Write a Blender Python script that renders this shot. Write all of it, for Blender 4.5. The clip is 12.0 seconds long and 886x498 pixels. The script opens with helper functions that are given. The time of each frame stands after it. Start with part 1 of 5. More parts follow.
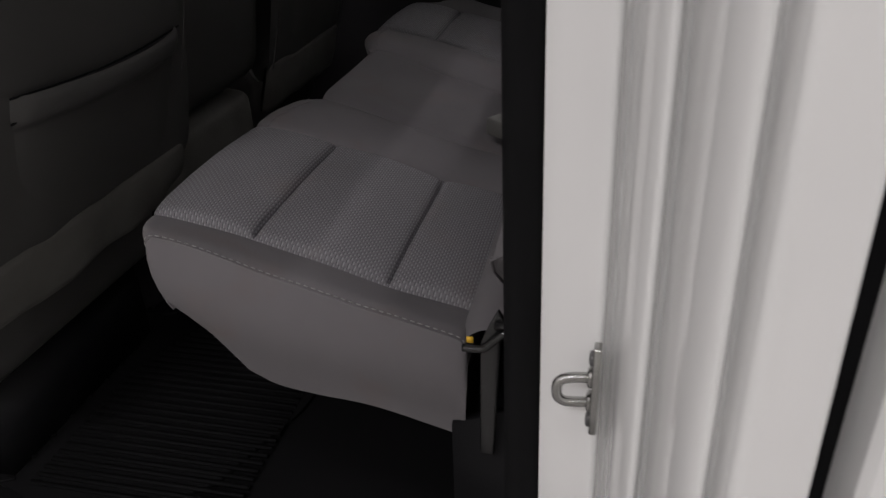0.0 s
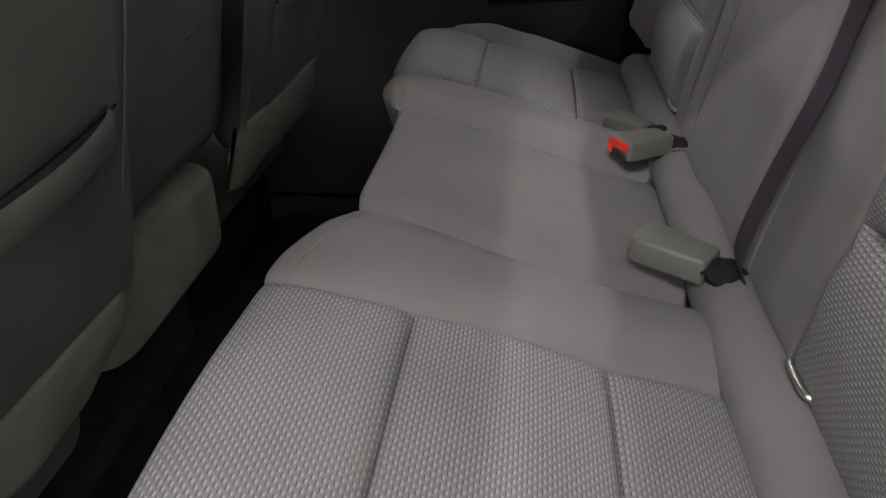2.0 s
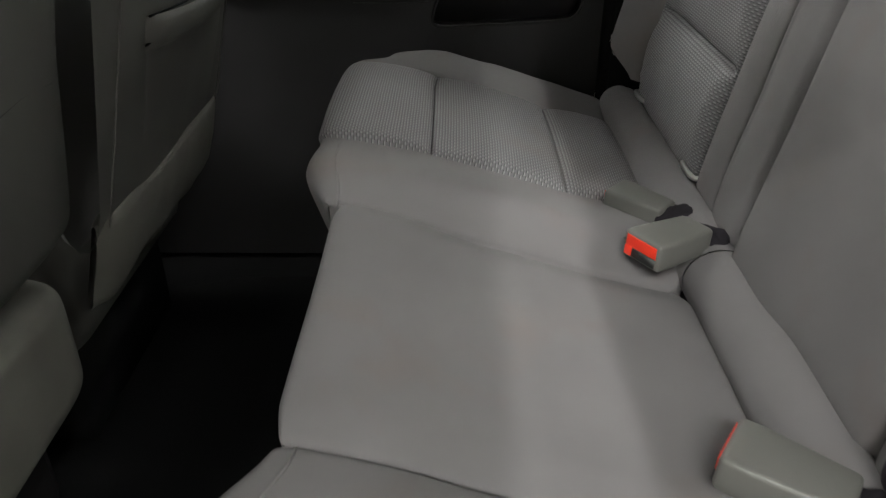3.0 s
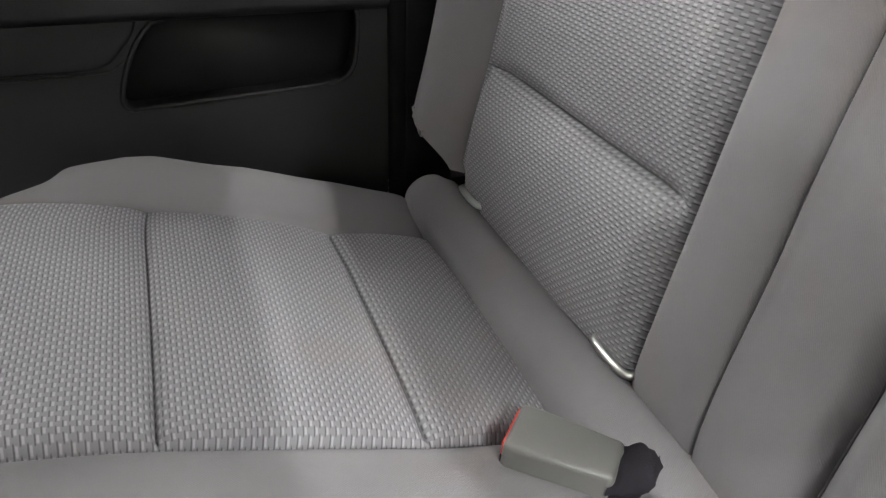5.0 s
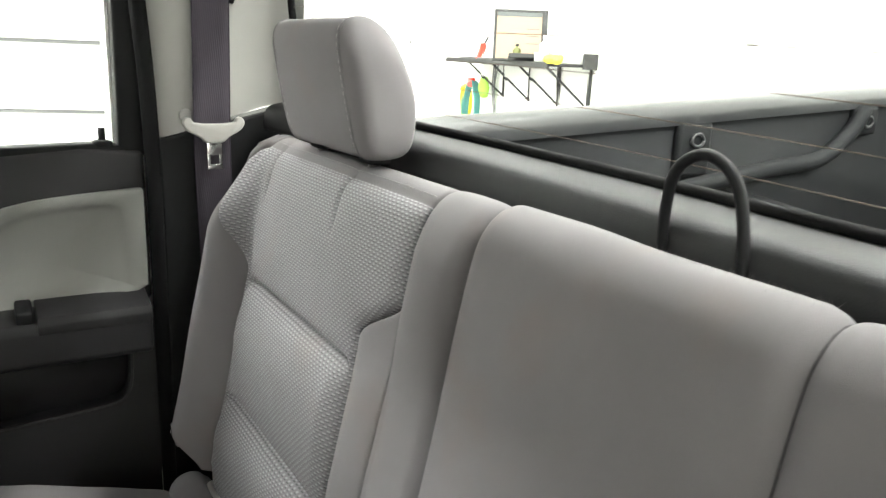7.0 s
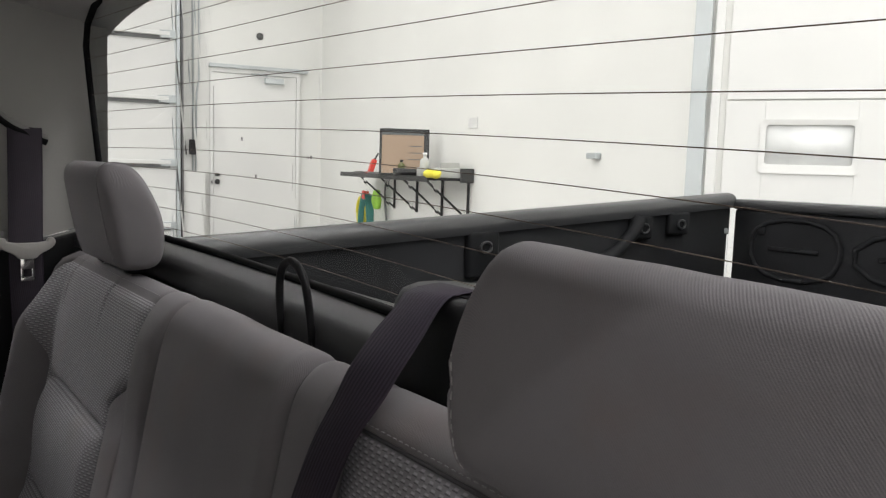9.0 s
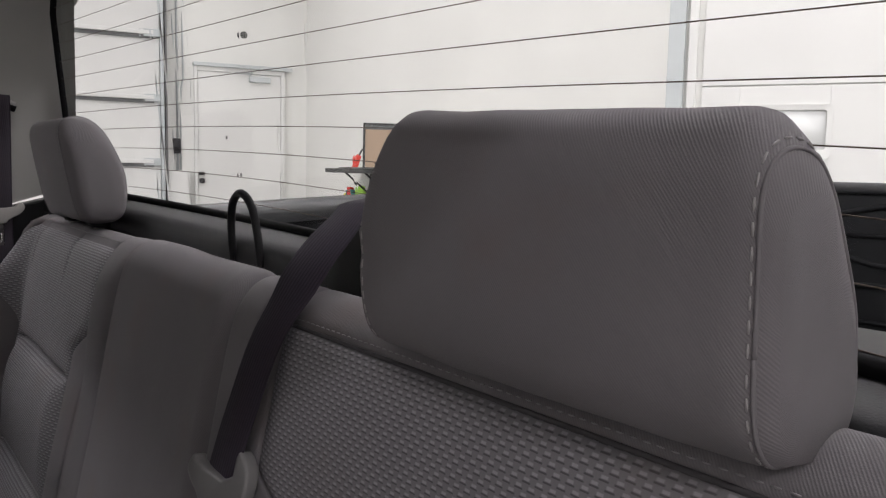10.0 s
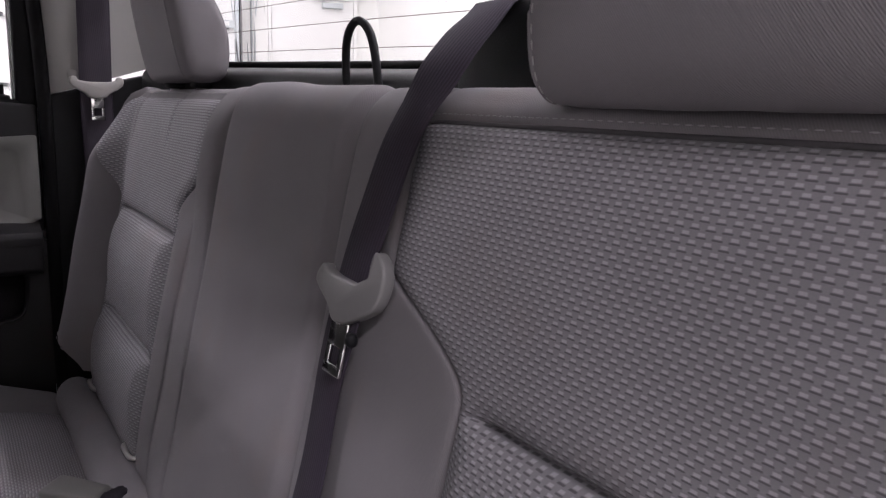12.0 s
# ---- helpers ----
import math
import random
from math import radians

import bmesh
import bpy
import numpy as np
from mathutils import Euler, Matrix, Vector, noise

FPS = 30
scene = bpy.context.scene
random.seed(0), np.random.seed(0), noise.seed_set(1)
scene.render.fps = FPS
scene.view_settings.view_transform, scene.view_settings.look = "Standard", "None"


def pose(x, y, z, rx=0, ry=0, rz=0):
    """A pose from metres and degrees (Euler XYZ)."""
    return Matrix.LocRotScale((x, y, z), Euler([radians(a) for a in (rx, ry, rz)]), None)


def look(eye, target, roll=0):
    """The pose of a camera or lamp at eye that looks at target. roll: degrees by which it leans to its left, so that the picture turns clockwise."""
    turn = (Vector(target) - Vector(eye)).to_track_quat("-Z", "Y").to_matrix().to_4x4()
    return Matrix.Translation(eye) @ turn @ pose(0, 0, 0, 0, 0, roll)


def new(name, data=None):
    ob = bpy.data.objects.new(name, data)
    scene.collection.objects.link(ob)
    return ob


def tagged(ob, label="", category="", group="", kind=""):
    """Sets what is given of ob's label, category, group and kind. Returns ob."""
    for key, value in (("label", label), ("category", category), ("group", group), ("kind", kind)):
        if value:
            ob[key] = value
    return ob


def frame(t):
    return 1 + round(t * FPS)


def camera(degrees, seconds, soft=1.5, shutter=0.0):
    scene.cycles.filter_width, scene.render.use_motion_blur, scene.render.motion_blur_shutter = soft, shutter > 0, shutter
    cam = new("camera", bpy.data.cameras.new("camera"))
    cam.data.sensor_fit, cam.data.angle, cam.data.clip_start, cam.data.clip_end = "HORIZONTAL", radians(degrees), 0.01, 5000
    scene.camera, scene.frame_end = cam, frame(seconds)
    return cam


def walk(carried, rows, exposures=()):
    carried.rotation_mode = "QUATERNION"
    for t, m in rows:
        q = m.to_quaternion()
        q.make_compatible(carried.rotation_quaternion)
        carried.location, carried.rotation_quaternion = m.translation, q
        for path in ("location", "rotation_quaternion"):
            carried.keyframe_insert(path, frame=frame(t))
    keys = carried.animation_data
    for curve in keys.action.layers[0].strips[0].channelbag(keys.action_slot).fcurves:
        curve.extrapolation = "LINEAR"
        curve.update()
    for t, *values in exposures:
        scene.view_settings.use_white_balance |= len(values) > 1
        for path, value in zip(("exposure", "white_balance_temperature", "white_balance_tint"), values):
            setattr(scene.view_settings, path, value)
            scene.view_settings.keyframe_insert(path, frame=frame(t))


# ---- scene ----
cam = camera(60.2, 12.0, soft=1.25, shutter=0.15)
PATH = [
    (0, (0.083, -1.192, 1.388), (-0.329, 0.515, 0.431), -2.3),
    (0.5, (-0.043, -1.098, 1.355), (-0.459, 0.611, 0.404), -2.2),
    (1, (-0.118, -1.062, 1.346), (-0.5, 0.657, 0.398), -2.0),
    (1.5, (-0.161, -0.946, 1.353), (-0.476, 0.781, 0.395), -1.7),
    (2, (-0.194, -0.761, 1.344), (-0.411, 0.981, 0.385), -1.1),
    (2.5, (-0.223, -0.63, 1.338), (-0.348, 1.117, 0.372), -0.5),
    (3, (-0.255, -0.449, 1.339), (-0.274, 1.283, 0.34), -0.1),
    (3.2, (-0.268, -0.374, 1.337), (-0.238, 1.356, 0.334), 0.2),
    (4.8, (-0.25, -0.036, 1.307), (0.286, 1.604, 0.295), 1.7),
    (5, (-0.244, -0.023, 1.308), (0.373, 1.593, 0.304), 1.8),
    (5.5, (-0.249, -0.021, 1.336), (0.508, 1.563, 0.378), 1.8),
    (6, (-0.252, -0.057, 1.396), (0.609, 1.53, 0.536), 2.0),
    (6.5, (-0.238, -0.156, 1.486), (0.714, 1.461, 0.793), 2.1),
    (7, (-0.205, -0.28, 1.522), (0.813, 1.37, 1.028), 2.4),
    (7.5, (-0.192, -0.382, 1.559), (0.898, 1.254, 1.189), 2.1),
    (7.7, (-0.193, -0.413, 1.564), (0.925, 1.213, 1.232), 2.1),
    (9.3, (-0.137, -0.598, 1.547), (1.083, 0.974, 1.343), 1.7),
    (9.5, (-0.135, -0.608, 1.532), (1.091, 0.96, 1.328), 1.6),
    (10, (-0.132, -0.626, 1.497), (1.099, 0.936, 1.294), 1.3),
    (10.5, (-0.153, -0.594, 1.489), (1.066, 0.979, 1.287), 1.7),
    (11, (-0.167, -0.567, 1.451), (1.024, 1.025, 1.23), 1.7),
    (11.5, (-0.18, -0.558, 1.411), (0.961, 1.059, 1.125), 1.7),
    (12, (-0.155, -0.581, 1.407), (0.926, 1.06, 1.039), 1.7),
]
SIZE = Matrix.Translation((0, 0, -0.18)) @ Matrix.Scale(1.12, 4)
EXPO = [(0, -2.52, 6350, 18), (0.5, -2.38, 6480, 21), (1, -1.74, 6480, 19), (2, -0.72, 6480, 12), (2.5, -0.30, 6490, 8), (3, -0.20, 6500, 5), (5, 0.78, 6330, 9), (6, 0.85, 6370, 6), (7, 0.80, 6450, 5), (7.7, 0.42, 6470, 6), (9.3, -1.40, 6320, 16), (10.5, -1.42, 6300, 20), (11, -1.30, 6250, 20), (11.5, -1.13, 6250, 20), (12, -0.74, 6150, 27)]
walk(cam, [(t, look(SIZE @ Vector(eye), SIZE @ Vector(target), roll)) for t, eye, target, roll in PATH], EXPO)

# ---- light ----
world = bpy.data.worlds.new("world")
scene.world = world
world.use_nodes = True
world.node_tree.nodes["Background"].inputs[0].default_value = (0.9, 0.95, 1.0, 1)
world.node_tree.nodes["Background"].inputs[1].default_value = 0.02

ROOM = Matrix.Translation((-0.15, -0.55, 0)) @ pose(0, 0, 0, 0, 0, -14.0)
CEIL = 5.0
LAMP_POWER = 190.0


def ceiling_lamp(x, y, sx, sy, power, turn=-14.0):
    """A lamp under the ceiling, at a place in the cab's own axes."""
    d = bpy.data.lights.new("unseen_light", "AREA")
    d.shape, d.size, d.size_y, d.energy = "RECTANGLE", sx, sy, power
    d.color = (1.0, 0.985, 0.945)
    ob = new("unseen_light", d)
    ob.matrix_world = Matrix.Translation(SIZE @ Vector((x, y, CEIL - 0.12))) @ pose(0, 0, 0, 0, 0, turn)
    return ob


# unseen ceiling rows before the cab, shares set to balance the light inside
for lx, shares in ((-6.5, (0.65, 2.3, 3.0, 1.25, 1.2)), (-3.6, (0.65, 0.8, 1.15, 1.05, 1.2))):
    for ly, share in zip((-6.4, -3.2, 0.0, 3.2, 6.4), shares):
        place = ROOM @ Vector((lx, ly, 0))
        ceiling_lamp(place.x, place.y, 0.14, 2.6, LAMP_POWER * share)
# two rows behind the cab, in line with its rear window
for lx, rows, share in ((1.84, (-5.6, -2.8, 0.0, 2.8, 5.6), 0.62), (2.60, (-3.6, -0.9), 0.44)):
    for ly in rows:
        ceiling_lamp(lx, ly, 0.12, 2.6, LAMP_POWER * share, 0.0)
# three unseen lamps beside the open doorway; the last two added to brighten cushions
ceiling_lamp(-1.5, -4.45, 1.3, 0.16, LAMP_POWER * 2.15, 0.0)
ceiling_lamp(-0.20, -2.70, 1.3, 0.16, LAMP_POWER * 0.45, 0.0)
ceiling_lamp(-0.40, -4.80, 1.3, 0.16, LAMP_POWER * 1.9, 0.0)


# ---- materials ----
def nodes_of(name):
    m = bpy.data.materials.new(name)
    m.use_nodes = True
    nt = m.node_tree
    return m, nt, nt.nodes["Principled BSDF"]


def link(nt, a, b):
    nt.links.new(a, b)


def coords(nt, kind="Object", scale=1.0):
    tc = nt.nodes.new("ShaderNodeTexCoord")
    mp = nt.nodes.new("ShaderNodeMapping")
    mp.inputs["Scale"].default_value = (scale, scale, scale)
    link(nt, tc.outputs[kind], mp.inputs["Vector"])
    return mp.outputs["Vector"]


def noise_node(nt, vec, scale, detail=3.0):
    n = nt.nodes.new("ShaderNodeTexNoise")
    n.inputs["Scale"].default_value = scale
    n.inputs["Detail"].default_value = detail
    link(nt, vec, n.inputs["Vector"])
    return n.outputs["Fac"]


def mixc(nt, fac, a, b, mode="MIX"):
    m = nt.nodes.new("ShaderNodeMix")
    m.data_type, m.blend_type = "RGBA", mode
    for sock, v in ((m.inputs["Factor"], fac), (m.inputs["A"], a), (m.inputs["B"], b)):
        if isinstance(v, (int, float)):
            sock.default_value = v
        elif isinstance(v, (tuple, list)):
            sock.default_value = (*v, 1)
        else:
            link(nt, v, sock)
    return m.outputs["Result"]


def maths(nt, op, a, b=0.0, c=0.0):
    m = nt.nodes.new("ShaderNodeMath")
    m.operation = op
    for sock, v in zip(m.inputs, (a, b, c)):
        if isinstance(v, (int, float)):
            sock.default_value = v
        else:
            link(nt, v, sock)
    return m.outputs[0]


def ramp(nt, fac, lo, hi):
    m = nt.nodes.new("ShaderNodeMapRange")
    m.inputs["From Min"].default_value, m.inputs["From Max"].default_value = lo, hi
    link(nt, fac, m.inputs["Value"])
    return m.outputs[0]


def bump(nt, bsdf, height, strength, dist):
    b = nt.nodes.new("ShaderNodeBump")
    b.inputs["Strength"].default_value, b.inputs["Distance"].default_value = strength, dist
    link(nt, height, b.inputs["Height"])
    link(nt, b.outputs["Normal"], bsdf.inputs["Normal"])


def plain(name, colour, rough, metal=0.0, grain=600.0, depth=0.0003, vary=0.12, blotch=6.0, coat=0.0, sheen=0.0, spec=0.5):
    """A surface with large blotches, a fine grain and a little relief."""
    m, nt, p = nodes_of(name)
    v = coords(nt)
    big, fine = noise_node(nt, v, blotch, 4), noise_node(nt, v, grain, 2)
    dark = tuple(c * (1 - vary) for c in colour)
    light = tuple(min(1, c * (1 + vary)) for c in colour)
    c1 = mixc(nt, ramp(nt, big, 0.3, 0.7), dark, light)
    link(nt, c1, p.inputs["Base Color"])
    p.inputs["Roughness"].default_value, p.inputs["Metallic"].default_value = rough, metal
    link(nt, maths(nt, "ADD", maths(nt, "MULTIPLY", big, 0.16), rough - 0.08), p.inputs["Roughness"])
    p.inputs["Coat Weight"].default_value = coat
    p.inputs["Specular IOR Level"].default_value = spec
    p.inputs["Sheen Weight"].default_value = sheen
    if depth > 0:
        bump(nt, p, fine, 0.5, depth)
    return m


def twill(name, colour, angle=35.0, pitch=0.0011, vary=0.14, sheen=0.04, rib=0.27, deep=0.62):
    """Plain seat cloth: fine diagonal ribs, soft stains."""
    m, nt, p = nodes_of(name)
    tc = nt.nodes.new("ShaderNodeTexCoord")
    mp = nt.nodes.new("ShaderNodeMapping")
    mp.inputs["Rotation"].default_value = (0, 0, radians(angle))
    link(nt, tc.outputs["UV"], mp.inputs["Vector"])
    w = nt.nodes.new("ShaderNodeTexWave")
    w.inputs["Scale"].default_value = 2 * math.pi / pitch / 20
    w.inputs["Distortion"].default_value = 0.6
    w.inputs["Detail Scale"].default_value = 3.0
    link(nt, mp.outputs["Vector"], w.inputs["Vector"])
    ov = coords(nt)
    big, mid = noise_node(nt, ov, 5.0, 5), noise_node(nt, ov, 1400.0, 2)
    c = mixc(nt, ramp(nt, big, 0.3, 0.7), tuple(x * (1 - vary) for x in colour), tuple(x * (1 + vary) for x in colour))
    c = mixc(nt, maths(nt, "MULTIPLY", w.outputs["Fac"], rib), c, tuple(x * deep for x in colour))
    c = mixc(nt, maths(nt, "MULTIPLY", mid, 0.25), c, tuple(min(1, x * 1.35) for x in colour))
    stain = ramp(nt, noise_node(nt, ov, 11.0, 6), 0.56, 0.72)
    c = mixc(nt, maths(nt, "MULTIPLY", stain, 0.35), c, (colour[0] * 1.05, colour[1] * 0.86, colour[2] * 0.74))
    link(nt, c, p.inputs["Base Color"])
    p.inputs["Roughness"].default_value = 0.92
    p.inputs["Sheen Weight"].default_value = sheen
    p.inputs["Specular IOR Level"].default_value = 0.15
    bump(nt, p, maths(nt, "ADD", w.outputs["Fac"], mid), 0.35, 0.0004)
    return m


def woven(name, ground, dash, pit_shade, w=0.0072, h=0.0031):
    """Seat insert: fine ribs, each with short raised silvery dashes, offset from rib to rib, and shade painted dark
    into the grooves.
    """
    m, nt, p = nodes_of(name)
    tc = nt.nodes.new("ShaderNodeTexCoord")
    sp = nt.nodes.new("ShaderNodeSeparateXYZ")
    link(nt, tc.outputs["UV"], sp.inputs[0])
    ov = coords(nt)
    big, fine, wob = noise_node(nt, ov, 6.0, 4), noise_node(nt, ov, 1200.0, 2), noise_node(nt, ov, 45.0, 2)
    r = maths(nt, "DIVIDE", maths(nt, "ADD", sp.outputs[1], maths(nt, "MULTIPLY", wob, 0.0008)), h)
    row = maths(nt, "FLOOR", r)
    fv = maths(nt, "FRACT", r)
    fu = maths(nt, "FRACT", maths(nt, "ADD", maths(nt, "DIVIDE", sp.outputs[0], w), maths(nt, "MULTIPLY", row, 0.5)))
    du = maths(nt, "MULTIPLY", maths(nt, "ABSOLUTE", maths(nt, "SUBTRACT", fu, 0.5)), 2.0)
    dv = maths(nt, "ABSOLUTE", maths(nt, "SUBTRACT", fv, 0.56))
    dh = maths(nt, "ABSOLUTE", maths(nt, "SUBTRACT", fv, 0.14))
    light = maths(nt, "MULTIPLY", ramp(nt, du, 0.54, 0.34), ramp(nt, dv, 0.28, 0.13))
    hole = maths(nt, "MULTIPLY", ramp(nt, du, 0.74, 0.54), ramp(nt, dh, 0.17, 0.07))
    g = mixc(nt, ramp(nt, big, 0.3, 0.7), tuple(x * 0.9 for x in ground), tuple(x * 1.1 for x in ground))
    g = mixc(nt, maths(nt, "MULTIPLY", fine, 0.3), g, pit_shade)
    g = mixc(nt, maths(nt, "MULTIPLY", hole, 0.9), g, pit_shade)
    d = mixc(nt, ramp(nt, big, 0.3, 0.7), tuple(x * 0.9 for x in dash), tuple(x * 1.1 for x in dash))
    d = mixc(nt, maths(nt, "MULTIPLY", fine, 0.5), d, ground)
    c = mixc(nt, light, g, d)
    stain = ramp(nt, noise_node(nt, ov, 9.0, 6), 0.58, 0.74)
    c = mixc(nt, maths(nt, "MULTIPLY", stain, 0.25), c, (ground[0] * 1.0, ground[1] * 0.84, ground[2] * 0.72))
    link(nt, c, p.inputs["Base Color"])
    p.inputs["Roughness"].default_value = 0.6
    p.inputs["Specular IOR Level"].default_value = 0.25
    rib = maths(nt, "SUBTRACT", 0.5, maths(nt, "ADD", maths(nt, "MULTIPLY", dv, dv), maths(nt, "MULTIPLY", hole, 0.6)))
    bump(nt, p, maths(nt, "ADD", rib, maths(nt, "MULTIPLY", light, 0.5)), 0.45, 0.0007)
    return m


CLOTH = twill("seat_cloth", (0.152, 0.144, 0.149))
THREAD = plain("pale_thread", (0.30, 0.29, 0.285), 0.8, grain=900, depth=0.0002)
INSERT = woven("seat_insert", (0.196, 0.190, 0.201), (0.336, 0.327, 0.343), (0.072, 0.070, 0.074))
CARPET = plain("seat_carpet", (0.105, 0.101, 0.093), 0.95, grain=900, depth=0.0012, vary=0.2, blotch=9)
VINYL = plain("grey_vinyl", (0.070, 0.068, 0.066), 0.62, grain=500, depth=0.0003)
BLACK_PLASTIC = plain("black_plastic", (0.008, 0.008, 0.009), 0.55, grain=700, depth=0.0003, spec=0.16)
DARK_TRIM = plain("dark_trim", (0.0148, 0.0138, 0.0156), 0.55, grain=700, depth=0.0004, spec=0.3)
GREY_TRIM = plain("grey_trim", (0.32, 0.315, 0.30), 0.65, grain=600, depth=0.0003, vary=0.05)
DOOR_GREY = plain("door_insert_grey", (0.200, 0.200, 0.190), 0.7, grain=600, depth=0.0003, vary=0.06)
SEAM = plain("dark_seam_line", (0.055, 0.052, 0.055), 0.9, grain=900, depth=0.0002)
THREAD_GREY = plain("grey_thread", (0.225, 0.216, 0.222), 0.8, grain=900, depth=0.0002)
LINER = plain("headliner_cloth", (0.42, 0.41, 0.40), 0.95, grain=800, depth=0.0004)
RUBBER = plain("rubber", (0.006, 0.006, 0.0065), 0.8, grain=300, depth=0.0003, spec=0.12)
BELT = twill("belt_webbing", (0.034, 0.0275, 0.039), 2, 0.0030, sheen=0.02, rib=0.9, deep=0.40)
WHITE_PAINT = plain("white_car_paint", (0.87, 0.87, 0.86), 0.16, grain=200, depth=0.0, vary=0.02, coat=0.8)
WALL_WHITE = plain("white_wall_panel", (0.80, 0.80, 0.77), 0.5, grain=60, depth=0.0004, vary=0.04, blotch=1.2)
DOOR_WHITE = plain("white_door_paint", (0.78, 0.78, 0.76), 0.45, grain=80, depth=0.0003, vary=0.03, blotch=2)
CONCRETE = plain("concrete", (0.32, 0.31, 0.30), 0.45, grain=80, depth=0.0006, vary=0.18, blotch=1.5)
STEEL = plain("zinc_steel", (0.62, 0.62, 0.60), 0.3, metal=1.0, grain=300, depth=0.0001)
GALV = plain("galvanised_steel", (0.52, 0.55, 0.56), 0.5, metal=0.6, grain=80, depth=0.0002)
BEDLINER = plain("bed_liner", (0.010, 0.0104, 0.0115), 0.65, grain=350, depth=0.0012, vary=0.3, blotch=5, spec=0.12)
RED = plain("red_plastic", (0.72, 0.035, 0.015), 0.4, grain=300, depth=0.0001, vary=0.04)
GREY_PLASTIC = plain("grey_plastic", (0.122, 0.120, 0.113), 0.45, grain=900, depth=0.0003, vary=0.06)
PALE_PLASTIC = plain("pale_grey_plastic", (0.36, 0.35, 0.33), 0.5, grain=900, depth=0.0003, vary=0.06)
CHROME = plain("chrome", (0.75, 0.75, 0.74), 0.16, metal=1.0, grain=300, depth=0.0)
BLACK_GLOSS = plain("black_enamel", (0.014, 0.014, 0.014), 0.22, grain=300, depth=0.0001, spec=0.7)
STRIKER = plain("striker_steel", (0.40, 0.40, 0.385), 0.20, metal=1.0, grain=300, depth=0.0001)
STEEL_DARK = plain("dark_steel", (0.16, 0.16, 0.16), 0.45, metal=0.8, grain=300, depth=0.0001)
YELLOW = plain("yellow_label", (0.75, 0.45, 0.03), 0.6, grain=300, depth=0.0)
RAIL = plain("rail_plastic", (0.034, 0.035, 0.037), 0.32, grain=300, depth=0.0006, vary=0.15)
GREY_TONGUE = plain("grey_tongue_plastic", (0.135, 0.132, 0.130), 0.45, grain=900, depth=0.0002, vary=0.05)
BOOT = plain("belt_boot_cloth", (0.0150, 0.0130, 0.0168), 0.85, grain=700, depth=0.0005, spec=0.15)
BELT_LIGHT = twill("belt_webbing_side", (0.052, 0.045, 0.056), 5, 0.0026, sheen=0.05, rib=0.45)
OLIVE = plain("olive_plastic", (0.10, 0.11, 0.03), 0.5)
LEMON = plain("yellow_cloth", (0.78, 0.68, 0.06), 0.8, depth=0.0005)
LIME = plain("lime_rubber", (0.32, 0.62, 0.06), 0.6)
TEAL = plain("teal_strap", (0.10, 0.33, 0.32), 0.7)
WHITE_PLASTIC = plain("white_plastic", (0.75, 0.75, 0.74), 0.4)
CLEAR_PLASTIC = plain("cloudy_plastic", (0.55, 0.56, 0.53), 0.3)
POST_GREY = plain("pale_grey_paint", (0.55, 0.585, 0.59), 0.45, depth=0.0, vary=0.04)
FROSTED = plain("frosted_pane", (0.79, 0.80, 0.79), 0.9, vary=0.10, blotch=9)
BAR = plain("grey_bar", (0.10, 0.11, 0.11), 0.5, depth=0.0)
WIRE = plain("heating_wire_brown", (0.11, 0.078, 0.055), 0.5, depth=0.0)
LEDGE = plain("ledge_plastic", (0.011, 0.011, 0.012), 0.58, grain=700, depth=0.0003, spec=0.3)
JOINT_AND_SHADE = plain("grey_joint_and_shade", (0.16, 0.165, 0.165), 0.7, depth=0.0)
BLACK = plain("black_metal", (0.02, 0.02, 0.02), 0.5, grain=200, depth=0.0001)


def glass_mat(name, tint):
    m, nt, p = nodes_of(name)
    p.inputs["Base Color"].default_value = (*tint, 1)
    p.inputs["Roughness"].default_value = 0.0
    p.inputs["Transmission Weight"].default_value = 1.0
    p.inputs["IOR"].default_value = 1.15
    p.inputs["Specular IOR Level"].default_value = 0.25
    return m


GLASS = glass_mat("window_glass", (0.96, 0.98, 0.97))


def emit(name, colour, strength):
    m, nt, p = nodes_of(name)
    p.inputs["Base Color"].default_value = (*colour, 1)
    p.inputs["Emission Color"].default_value = (*colour, 1)
    p.inputs["Emission Strength"].default_value = strength
    return m


SCREEN = emit("screen_page", (0.30, 0.21, 0.14), 0.45)


# ---- mesh helpers ----
def mesh_object(name, bm, material, parent=None, label="", smooth=True):
    me = bpy.data.meshes.new(name)
    bmesh.ops.transform(bm, matrix=SIZE, verts=bm.verts)
    bmesh.ops.recalc_face_normals(bm, faces=bm.faces)
    bm.to_mesh(me)
    bm.free()
    me.materials.append(material)
    for p in me.polygons:
        p.use_smooth = smooth
    ob = new(name, me)
    if parent:
        ob.parent = parent
    if label:
        ob["label"] = label
    return ob


def part(name, bm, material, parent, label="", smooth=True):
    return mesh_object(name, bm, material, parent, label, smooth)


def thing(name, label, category, group="", kind=""):
    return tagged(new(name), label, category, group, kind)


def smoothstep(a, b, v):
    t = min(1.0, max(0.0, (v - a) / (b - a)))
    return t * t * (3 - 2 * t)


def hump(t, power):
    """A rounded rise from 0 at t = 0 to 1 and back to 0 at t = 1."""
    return max(0.0, math.sin(math.pi * min(1.0, max(0.0, t)))) ** power


